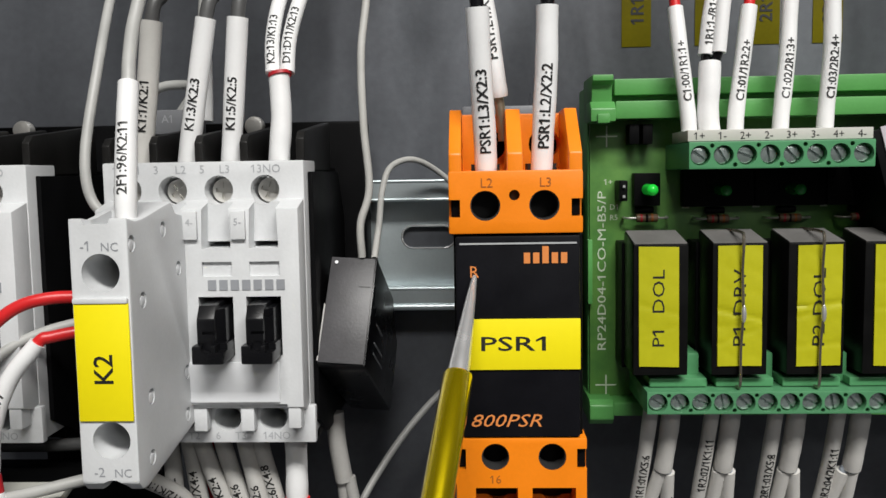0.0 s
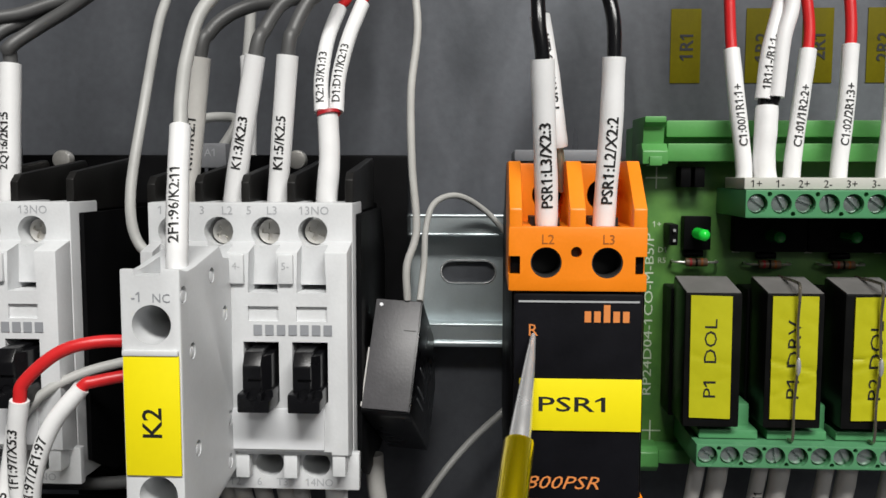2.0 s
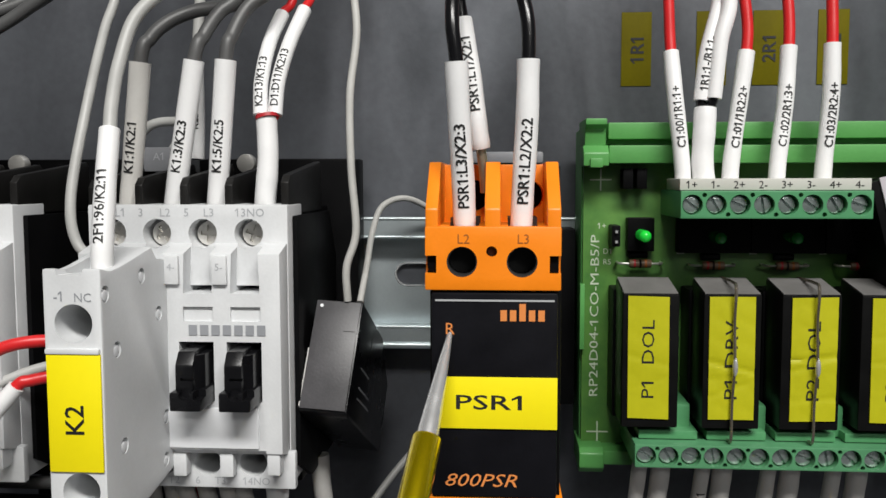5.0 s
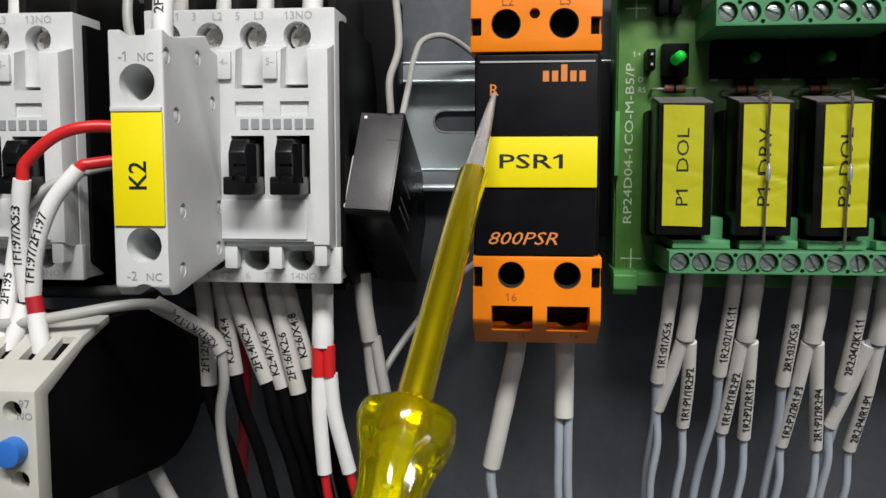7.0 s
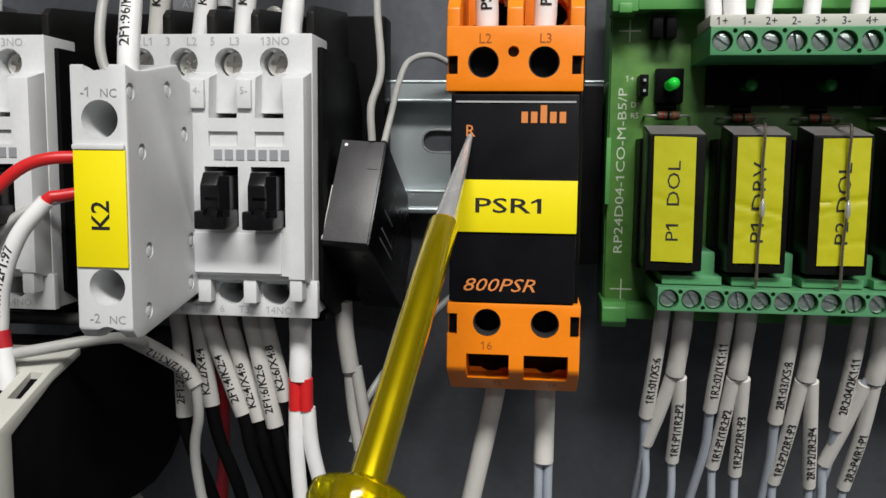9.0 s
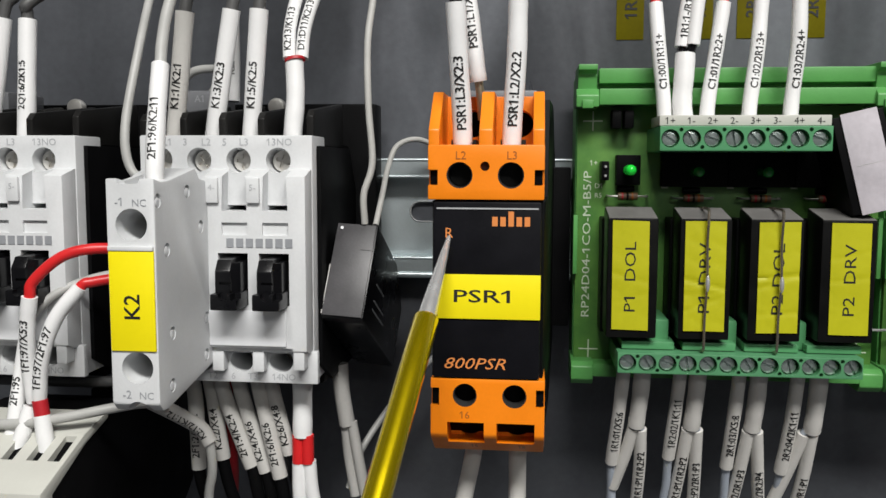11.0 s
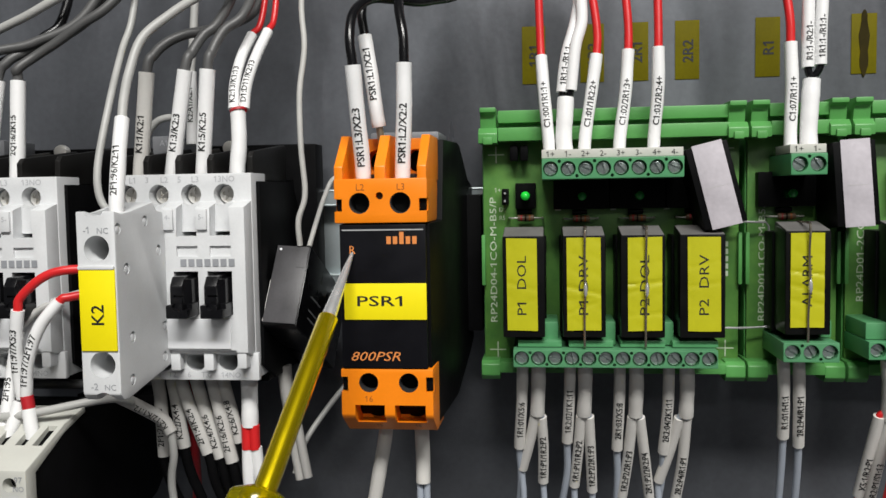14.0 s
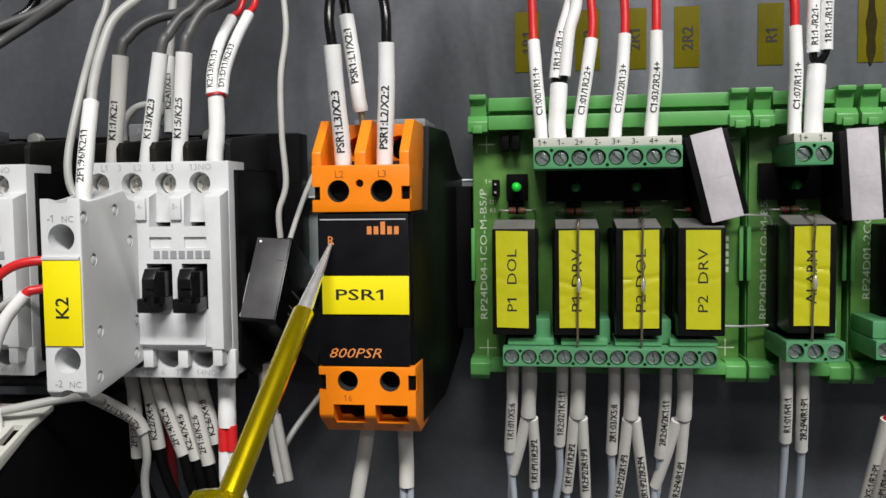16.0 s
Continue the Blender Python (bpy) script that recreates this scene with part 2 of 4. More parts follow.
ORIGIN = {}


def thing(name, base, label, category, group="", kind=""):
    ob = new(name)
    ob.empty_display_size = 0.005
    ob.location = (base[0] / 1000, base[1] / 1000, EYE + base[2] / 1000)
    ORIGIN[ob.name] = Vector(base)
    return tagged(ob, label, category, group, kind)


def broad(me, p):
    if len(p.vertices) != 4:
        return True
    q = [me.vertices[i].co for i in p.vertices]
    e = [(q[i] - q[i - 1]).length for i in range(4)]
    return max(e) < 6 * max(min(e), 1e-6)


def part(name, bm, mat, parent, label="", smooth=True):
    base = ORIGIN[parent.name] if parent else Vector((0, 0, 0))
    bmesh.ops.transform(bm, matrix=Matrix.Diagonal((0.001, 0.001, 0.001, 1)) @ Matrix.Translation(-base), verts=bm.verts)
    me = bpy.data.meshes.new(name)
    bm.to_mesh(me)
    bm.free()
    me.materials.append(mat)
    if smooth:
        # broad flat faces keep their own normal; bevels and round sides are smooth
        me.polygons.foreach_set("use_smooth", [not (p.area > 1.2e-5 and broad(me, p)) for p in me.polygons])
        me.set_sharp_from_angle(angle=radians(38))
    ob = new(name, me)
    if parent:
        ob.parent = parent
        ORIGIN[ob.name] = base
    else:
        ob.location = (0, 0, EYE)
    return tagged(ob, label)


def structure(name, bm, mat, label, category):
    return tagged(part(name, bm, mat, None), label, category, "", "structure")


def letters(text, height, shear=0.0, width=0.0, weight=0.0):
    """Flat letters about the origin, capitals of that height: a list of 2D points and faces."""
    cu = bpy.data.curves.new("letters", "FONT")
    cu.body, cu.size, cu.resolution_u, cu.shear = text, 1.0, 2, shear
    cu.offset = weight
    ob = new("letters", cu)

    def outline():
        me = bpy.data.meshes.new_from_object(ob.evaluated_get(bpy.context.evaluated_depsgraph_get()))
        got = np.array([v.co[:2] for v in me.vertices]), [tuple(p.vertices) for p in me.polygons]
        bpy.data.meshes.remove(me)
        return got
    co, faces = outline()
    # the built-in figure one is a bare stem: give it its flag
    for i, c in enumerate(text):
        if c == "1":
            cu.body = text[:i + 1]
            ob.update_tag()
            bpy.context.view_layer.update()
            right = outline()[0][:, 0].max() - weight
            tip = [(right - 0.09, 0.682 + weight), (right - 0.27, 0.53 + weight), (right - 0.27, 0.44), (right - 0.09, 0.56)]
            tip = [(x + shear * y, y) for x, y in tip]
            faces.append(tuple(range(len(co), len(co) + 4))[::-1])
            co = np.vstack([co, tip])
    bpy.data.objects.remove(ob)
    bpy.data.curves.remove(cu)
    lo, hi = co.min(0), co.max(0)
    co = (co - (lo + hi) / 2) * (height / (hi[1] - lo[1]))
    if width:
        co[:, 0] *= width / (co[:, 0].max() - co[:, 0].min())
    return co, faces


def lettering(text, height, at, parent, mat=INK, upright=False, shear=0.0, width=0.0, weight=0.0, name="lettering"):
    co, faces = letters(text, height, shear, width, weight)
    bm = B()
    u, v = (Vector((0, 0, 1)), Vector((-1, 0, 0))) if upright else (Vector((1, 0, 0)), Vector((0, 0, 1)))
    vs = [bm.verts.new(Vector(at) + a * u + b * v) for a, b in co.tolist()]
    for f in faces:
        try:
            bm.faces.new([vs[i] for i in f])
        except ValueError:
            pass
    return part(name, bm, mat, parent, smooth=False)


def wrapped(text, height, path, r, start, parent, mat=INK, width=0.0, turn=0.0):
    """Letters that read along a sleeve, bent round its front; start: share of the way where they begin."""
    co, faces = letters(text, height, 0.0, width, 0.018)
    co[:, 0] -= co[:, 0].min()
    dist = [0.0, *np.cumsum([(b - a).length for a, b in zip(path, path[1:])]).tolist()]
    bm = B()
    vs = [bm.verts.new((a, b, 0)) for a, b in co.tolist()]
    for f in faces:
        try:
            bm.faces.new([vs[i] for i in f])
        except ValueError:
            pass
    for k in range(-3, 4):
        bmesh.ops.bisect_plane(bm, geom=[*bm.verts, *bm.edges, *bm.faces], plane_co=(0, k * height / 8, 0), plane_no=(0, 1, 0))
    for v in bm.verts:
        s = min(max(v.co.x + start * dist[-1], 0), dist[-1] - 1e-4)
        i = int(np.searchsorted(dist, s, "right")) - 1
        k = (s - dist[i]) / (dist[i + 1] - dist[i])
        t = (path[i + 1] - path[i]).normalized()
        front = Vector((turn, -1, 0))
        front = (front - front.dot(t) * t).normalized()
        side, ang = front.cross(t), v.co.y / r
        v.co = path[i].lerp(path[i + 1], k) + (r + 0.07) * (math.cos(ang) * front + math.sin(ang) * side)
    return part("lettering", bm, mat, parent, smooth=False)


def uneven(seed):
    """How a shrunk sleeve's width wavers along its length."""
    return lambda u: 1 + 0.018 * math.sin(9 * u + seed) + 0.012 * math.sin(23 * u + 2.3 * seed) - 0.05 * math.exp(-u * 26)


def wire(label, sleeve_pts, r_sleeve, wire_pts, r_wire, wire_mat, text="", sleeve_mat=SLEEVE, size=2.0, start=0.12, group="marked wires", width=0.0, turn=0.0, extra=None):
    """A wire with a marker sleeve at its end, the sleeve's points from the terminal outwards."""
    t = thing("wire", sleeve_pts[0], label, "wire", group)
    path = spline(sleeve_pts, 10)
    sl = part("marker_sleeve", tube(B(), path, r_sleeve, 16, uneven(sleeve_pts[0][0])), sleeve_mat, t, "white printed marker sleeve")
    core = spline([sleeve_pts[0], *sleeve_pts[1:], *wire_pts], 9) if wire_pts else path
    part("insulation", tube(B(), core, r_wire, 12), wire_mat, t)
    if text:
        wrapped(text, size, path, r_sleeve, start, sl, INK, width, turn)
    if extra:
        extra(t)
    return t


# ---- the room and the cabinet ----
structure("floor", box(B(), -1800, 1900, -2800, 700, -1250, -1200), CONCRETE, "grey painted concrete floor of the plant room", "floor")
structure("ceiling", box(B(), -1800, 1900, -2800, 700, 1200, 1250), CEILING, "white painted ceiling of the plant room", "ceiling")
structure("wall_north", box(B(), -1800, 1900, 640, 700, -1200, 1200), ROOM, "pale painted wall behind the cabinet", "wall")
structure("wall_south", box(B(), -1800, 1900, -2800, -2740, -1200, 1200), ROOM, "pale painted wall across the room", "wall")
structure("wall_west", box(B(), -1800, -1740, -2740, 640, -1200, 1200), ROOM, "pale painted side wall", "wall")
structure("wall_east", box(B(), 1840, 1900, -2740, 640, -1200, 1200), ROOM, "pale painted side wall", "wall")

cab = thing("control_cabinet", (0, 240, -900), "grey painted sheet steel control cabinet, open at the front", "cabinet", "", "structure")
part("mounting_plate", box(B(), -380, 420, 239.2, 242.2, -640, 560, 0.6), PAINT, cab, "blue-grey painted steel mounting plate")
part("side_panel", box(B(), -404, -402, 20, 290, -900, 600), PAINT, cab)
part("side_panel", box(B(), 442, 444, 20, 290, -900, 600), PAINT, cab)
part("back_panel", box(B(), -404, 444, 290, 292, -900, 600), PAINT, cab)
part("top_panel", box(B(), -402, 442, 20, 290, 598, 600), PAINT, cab)
part("bottom_panel", box(B(), -402, 442, 20, 290, -900, -898), PAINT, cab)
part("plinth", box(B(), -404, 444, 24, 288, -1200, -900.5), PAINT, cab)
for zz in (-600, 540):
    for xx in (-360, 400):
        part("stand_off", cyl(B(), xx, 266, zz, "y", 8, 47.5, 12), ZINC, cab)


def din_rail():
    zc = -16.3
    rail = thing("din_rail", (-40, 238, zc), "galvanised steel top-hat mounting rail with long slots", "rail")
    prof = [(239.1, -13.2), (239.1, 13.2), (232.9, 13.2), (232.9, 17.5), (231.7, 17.5), (231.7, 12.0), (237.9, 12.0), (237.9, -12.0), (231.7, -12.0), (231.7, -17.5), (232.9, -17.5), (232.9, -13.2)]
    bm = prism(B(), [(y, zc + z) for y, z in prof], "x", -240, 260)
    cc = B()
    for k in range(-9, 10):
        x = -10.2 + 25 * k
        prism(cc, [(x + 4.4 * s + 3.1 * math.cos(a), zc + 1.6 + 3.1 * math.sin(a)) for s, a0 in ((1, -90), (-1, 90)) for a in [radians(a0 + 22.5 * j) for j in range(9)]], "y", 236, 241)
    part("profile", cut(bm, cc), ZINC, rail)
    for k in range(-3, 4):
        x = -10.2 + 25 * k
        rim = [Vector((x + 4.4 * s + 3.15 * math.cos(a), 237.85, zc + 1.6 + 3.15 * math.sin(a))) for s, a0 in ((1, -90), (-1, 90)) for a in [radians(a0 + 22.5 * j) for j in range(9)]]
        part("slot_rim", tube(B(), rim + rim[:1], 0.30, 8), CHROME, rail)
    for z, y in ((12.3, 231.9), (17.3, 231.9), (-12.2, 231.9), (-17.3, 231.9)):
        part("flange_edge", cyl(B(), 10, y, zc + z, "x", 0.95 if z < -15 else 0.5, 499, 14), ZINC, rail)
    return rail


din_rail()


# ---- contactors ----
def screw_head(bm, x, y, z, r):
    cyl(bm, x, y + 0.6, z, "y", r, 1.2, 18, bev=0.2)
    return bm


def screw(parent, x, y, z, r, angle=30.0, cross=False, mat=STEEL):
    cc = B()
    for a in ([angle, angle + 90] if cross else [angle]):
        m = Matrix.Translation((x, y, z)) @ Matrix.Rotation(radians(a), 4, "Y")
        bmesh.ops.create_cube(cc, size=1, matrix=m @ Matrix.Diagonal((2.4 * r if not cross else 1.4 * r, 1.5, 0.34 * r, 1)))
    return part("screw", cut(screw_head(B(), x, y, z, r), cc), mat, parent, "steel slotted screw" if not cross else "steel cross-head screw")


def contactor():
    t = thing("contactor", (-52.5, 232, -24), "light grey three-pole contactor with a black base, on the mounting rail", "contactor", "contactors on the rail")
    xs = [-70.2, -60.5, -50.7, -40.9]
    # black rear housing and side barriers
    bm = box(B(), -75.6, -33.4, 190.1, 222, -57, 5.0, 0.6)
    box(bm, -77.5, -25.5, 222, 231.4, -58, 17, 0.8)
    part("base", bm, BLACK, t, "black moulded base")
    for x, z in ((-34.6, 0), (-46.7, -0.6), (-56.4, -0.6), (-66.2, -0.6), (-76.4, -1)):
        bm = prism(B(), [(180.0, 4.2), (180.0, 11.0 + z), (181.8, 12.6 + z), (211, 16.0 + z), (212.0, 15.0 + z), (212.0, 4.2)], "x", x, x + 1.7, 0.25)
        part("barrier", bm, BARRIER, t)
    bm = prism(B(), [(181, -50), (181, 3.9), (214, 3.9), (222, -8), (222, -56), (192, -56)], "x", -32.5, -31.4, 0.2)
    part("side_plate", bm, BLACK, t)
    # terminal body with funnels
    bm = box(B(), -75.4, -32.6, 177.5, 190, -53.6, 6.3, 0.5)
    box(bm, -74.9, -31.3, 175.6, 177.6, -53.5, -45.5, 0.4)
    cc = B()
    for x in xs:
        cyl(cc, x, 180, 0.35, "y", 3.05, 12, 24)
        box(cc, x - 2.1, x + 3.9, 170, 187, -11.5, -10.3)
        cyl(cc, x + 0.6, 181, -48.0, "y", 2.9, 16, 24)
        box(cc, x - 2.5, x + 2.5, 181, 192, 3.0, 8)
        box(cc, x - 2.6, x + 2.6, 182, 192, -56, -51)
    for x in (-50.3, -40.4, -60.2):
        box(cc, x - 3.6, x + 3.6, 170, 184, -33.8, -21.4)
    part("terminal_body", cut(bm, cc), GREY, t)
    for x in xs:
        screw(t, x + 0.3, 180.6, 0.15, 2.6, 20 + 37 * (xs.index(x) % 3), True, STEEL)
        screw(t, x + 0.6, 187.6, -48.0, 2.5, 60, True, BRASS)
    # raised middle block
    bm = prism(B(), [(171.2, -44.6), (171.2, -3.4), (177.6, -1.6), (177.6, -46.6)], "x", -74.6, -32.8, 0.3)
    cc = B()
    for x in xs:
        prism(cc, [(x - 1.7, 0.0), (x + 3.5, 0.0), (x + 3.9, -10.4), (x - 2.1, -10.4)], "y", 168, 175.4)
        cyl(cc, x, 174, 0.35, "y", 3.05, 12, 24)
        box(cc, x - 2.1, x + 3.9, 168, 180, -11.5, -10.3)
        box(cc, x - 2.2, x + 4.0, 168, 171.9, -17.2, -14.2)
    box(cc, -73.4, -36.2, 168, 172.6, -46.8, -43.9)
    for x in (-50.3, -40.4, -60.2):
        box(cc, x - 3.6, x + 3.6, 168, 180, -33.8, -21.4)
    part("front_block", cut(bm, cc), GREY, t)
    for x in (-45.0, -54.9, -64.6):
        part("post", box(B(), x - 1.5, x + 1.5, 170.3, 171.6, -9.6, -3.8, 0.25), GREY, t)
    for x in (-45.0, -54.9, -64.6):
        part("post", box(B(), x - 1.4, x + 1.4, 172.4, 175.2, -50.0, -45.0, 0.25), GREY, t)
    part("post", box(B(), -36.2, -33.5, 171.6, 175.2, -49.2, -44.2, 0.3), GREY, t)
    part("window_back", box(B(), -65.0, -36.0, 183.6, 184.6, -34.6, -21), HOLLOW, t)
    for x in (-49.7, -39.9):
        bm = prism(B(), [(164.8, -30.2), (164.8, -25.0), (166.6, -22.4), (183, -22.0), (183, -30.5)], "x", x - 2.7, x + 0.9, 0.4)
        prism(bm, [(x + 0.8, 165.8), (x + 2.3, 168.0), (x + 2.3, 183), (x + 0.8, 183)], "z", -30.2, -23.2, 0.2)
        box(bm, x - 3.4, x + 2.9, 163.2, 174, -33.8, -30.0, 0.5)
        cc = B()
        cyl(cc, x - 0.4, 162.0, -30.4, "y", 1.1, 6.0, 16)
        box(cc, x + 1.4, x + 3.4, 160, 166.4, -31.4, -29.0)
        box(cc, x - 1.6, x + 1.1, 161, 165.4, -28.0, -27.4)
        part("slide_button", cut(bm, cc), BLACK_GLOSS, t, "black sliding mechanical button")
    part("label_insert", box(B(), -71.0, -37.6, 170.7, 171.6, -43.4, -35.0, 0.2), PALE, t, "white blank marking insert")
    # maker's mark as a row of plain bars, and terminal numbers
    for k in range(7):
        x = -50.9 + k * 2.36
        part("maker_mark", box(B(), x - 0.85, x + 0.85, 171.02, 171.25, -20.0, -17.9, 0), GREY_INK, t)
    for s, x in (("1", -72.8), ("L1", -68.4), ("3", -63.9), ("L2", -58.6), ("5", -54.1), ("L3", -49.3), ("13NO", -40.6)):
        lettering(s, 1.7, (x, 177.42, 4.7), t, PRINT)
    for s, x in (("3-", -64.6), ("4-", -54.9), ("5-", -45.0)):
        lettering(s, 1.4, (x, 170.22, -6.0), t, PRINT)
    for s, x in (("2", -71.4), ("T1", -67.4), ("4", -62.2), ("T2", -58.2), ("6", -53.0), ("T3", -48.2), ("14NO", -40.4)):
        lettering(s, 1.6, (x + 0.7, 175.53, -51.9), t, PRINT)
    part("coil_terminal", box(B(), -75.0, -67.2, 205, 222.5, 13.5, 19.4, 0.5), DULL, t, "grey coil terminal block")
    lettering("A1", 1.8, (-71.2, 204.9, 17.2), t, PRINT)
    part("coil_screw", cyl(B(), -52.0, 213.6, 15.6, "y", 2.4, 3.2, 24, bev=0.9), STEEL, t, "round steel coil screw")
    return t


k_main = contactor()
copy_thing(k_main, Matrix.Translation(k_main.location + Vector((-0.0592, 0, 0))))


def aux_block():
    t = thing("auxiliary_contact", (-62.8, 172, -28), "light grey auxiliary contact block with yellow tag on the contactor", "contact block")
    side = [(143.2, -51.0), (143.2, -4.4), (147, -5.2), (151, -4.8), (164.5, -2.4), (166.8, -4.8), (179.4, -6.4), (179.4, -22), (177.6, -23.4), (177.6, -28), (179.4, -29.4), (179.4, -48), (169.0, -49.6), (147.5, -53.0), (145, -52.8)]
    bm = prism(B(), side, "x", -67.9, -57.6, 0.5)
    cc = B()
    cyl(cc, -62.6, 149, -13.9, "y", 3.35, 20, 28)
    cyl(cc, -62.2, 149, -43.4, "y", 3.35, 20, 28)
    box(cc, -66.3, -61.2, 146.5, 157, -7.2, 0, 0.8)
    cyl(cc, -62.4, 146, -53.2, "y", 2.7, 12, 20)
    prism(cc, [(-66.2, -3), (-65.2, -5.6), (-61.0, -5.6), (-60.0, -3)], "y", 140, 150)
    dimples = ((144.8, -9.0), (148.6, -19.4), (150.4, -37.4), (149.6, -48.5), (159.6, -7.5), (167.0, -15.8), (169.4, -37.4), (168.8, -46.1))
    for y, z in dimples:
        cyl(cc, -57.4, y, z, "x", 1.5, 2.0, 16)
    part("housing", cut(bm, cc), GREY, t)
    for z in (-13.9, -43.4):
        screw(t, -62.4, 156.6, z, 2.9, 40, False, BRASS)
    # pale pins set low in the dimples stand for their bright lower arcs
    for y, z in dimples:
        part("dimple_highlight", cyl(B(), -58.1, y, z - 0.25, "x", 1.05, 0.9, 14, bev=0.3), PALE, t)
    # flat near-black strip carries the shade inside the slot
    part("latch_slot_shade", box(B(), -57.62, -57.56, 173.4, 174.6, -28.6, -21.2), HOLLOW, t)
    part("tag_ledge", box(B(), -67.6, -58.0, 142.5, 144.0, -19.15, -18.2, 0.25), GREY, t)
    tag = part("tag", box(B(), -67.5, -57.9, 142.75, 143.15, -39.8, -19.2, 0.12), YELLOW, t, "yellow printed device tag")
    lettering("K2", 3.4, (-62.8, 142.70, -30.6), tag, INK, True, weight=0.012)
    lettering("-1", 1.7, (-65.2, 143.12, -9.2), t, GREY_INK)
    lettering("NC", 1.5, (-60.8, 143.12, -9.4), t, GREY_INK)
    lettering("-2", 1.7, (-64.6, 143.12, -49.0), t, GREY_INK)
    lettering("NC", 1.5, (-60.4, 143.12, -49.2), t, GREY_INK)
    return t


aux_block().location += Vector((0.0014, 0, 0.0009))


def overload_relay():
    t = thing("overload_relay", (-98, 231, -80), "cream-fronted overload relay with a black housing and a blue reset button", "relay")
    side = [(146, -71.5), (161, -64.2), (166, -62.5), (172, -61.6), (184, -61.8), (194, -63.4), (204, -67), (214, -73.2), (221, -79), (225.4, -85), (226, -90), (223, -97), (216, -102), (206, -104.4), (196, -104), (146, -96)]
    part("housing", prism(B(), side, "x", -118, -83.2, 0.5), BLACK, t)
    front = [(142.4, -70.2), (161, -62.9), (172, -60.6), (172, -62.4), (161, -65.4), (147, -72), (147, -95.6), (142.4, -94.8)]
    bm = prism(B(), front, "x", -118, -82.8, 0.4)
    cc = B()
    for x, z in ((-87.4, -74.0), (-86.4, -87.6), (-98.0, -74.0)):
        cyl(cc, x, 143, z, "y", 1.9, 8, 20)
    for x in (-85.5, -90.5, -96.5):
        box(cc, x - 1.4, x + 1.4, 152, 160, -74, -60)
    part("front_cover", cut(bm, cc), CREAM, t, "cream moulded front cover")
    bm = cyl(B(), -87.2, 141.6, -81.6, "y", 2.7, 4.5, 24, bev=0.7)
    part("reset_button", bm, BLUE, t, "round blue reset button")
    lettering("97", 1.6, (-84.9, 142.3, -72.6), t, GREY_INK)
    lettering("NO", 1.4, (-84.9, 142.3, -75.0), t, GREY_INK)
    for x, z in ((-87.4, -74.0), (-86.4, -87.6), (-98.0, -74.0)):
        screw(t, x, 146.0, z, 1.7, 30)
    part("mounting_foot", box(B(), -116, -84, 224, 239.0, -96, -70, 0.5), BLACK, t)
    return t


overload_relay()


def suppressor():
    t = thing("surge_suppressor", (-24, 186, -26), "small black box-shaped coil suppressor hanging on two thin grey leads", "suppressor")
    m = Matrix.Translation((-25.4, 185.4, -26.4)) @ Matrix.Rotation(radians(5.0), 4, "Y") @ Matrix.Rotation(radians(-27), 4, "X") @ Matrix.Rotation(radians(-4), 4, "Z")

    def tilted(bm):
        bmesh.ops.transform(bm, matrix=m, verts=bm.verts)
        return bm
    part("case", tilted(prism(B(), [(-0.1, -12.8), (-0.1, 12.2), (28, 12.2), (43, 4), (43, -13.8), (2, -13.4)], "x", -5.2, 5.4, 0.5)), BLACK_GLOSS, t)
    for z in (-8.0, -5.6, -1.2):
        part("print_mark", tilted(box(B(), 5.38, 5.44, 8, 17 - 0.6 * z, z, z + 0.5)), GREY_INK, t)
    # face greyed to carry the sheen of its upward tilt
    part("potting", tilted(box(B(), -5.0, 5.0, -0.5, -0.15, -12.5, 11.9, 0.1)), RESIN_SHEEN, t, "satin grey-black resin face, its sheen put in the colour")
    part("moulding_pip", tilted(cyl(B(), -3.7, -0.6, 10.6, "y", 0.4, 0.4, 12)), PALE, t)
    part("print_mark", tilted(box(B(), 2.0, 4.6, -0.56, -0.5, 5.0, 5.15)), HOLLOW, t)
    part("tape_edge", tilted(box(B(), -5.5, -5.1, 0.3, 3.2, -12.0, 1.0, 0.1)), SLEEVE_IVORY_DIM, t, "pale paper edge")
    p = spline([(-22.6, 190.5, -15.5), (-22.7, 190, -8), (-20.6, 190.5, 0), (-21.6, 191, 14), (-21.9, 192, 30), (-20.6, 194, 44), (-21.5, 196, 60), (-18, 200, 85), (-14, 206, 130)], 9)
    part("lead", tube(B(), p, 0.88, 12), LEAD, t, "thin ivory lead")
    p = spline([(-19.9, 191, -16.0), (-19.6, 199, -8.5), (-20.0, 211, -1.0), (-18.2, 217, 5.0), (-12.4, 222, 6.6), (-5, 228, 2), (2, 231, -6), (8, 231, -12)], 9)
    part("lead", tube(B(), p, 0.78, 12), LEAD, t, "thin ivory lead")
    return t


suppressor()


# ---- phase-sequence relay ----
def phase_relay():
    t = thing("phase_relay", (10.5, 232, -24), "narrow black and orange relay with a yellow tag, on the rail", "relay")
    side = [(152.0, -44.4), (152.0, -7.9), (171, -7.7), (174.6, 14.2), (200, 14.8), (205, 14), (222, 4), (231.5, 2), (231.5, -50), (222, -54), (196, -61.5), (162, -61.0), (156, -56)]
    bm = prism(B(), side, "x", -0.8, 22.4, 0.3)
    for v in bm.verts:
        if v.co.x > 15:
            v.co.x += 3.8 * (v.co.y - 158) / 74
    part("housing", bm, BLACK, t, "black moulded housing")
    part("rail_foot", box(B(), 21, 30.3, 219, 231.3, -46, -1, 0.5), BLACK, t)
    part("top_block", box(B(), 0.5, 20.5, 187, 208, 14.9, 17.4, 0.6), DULL, t, "grey top terminal block")
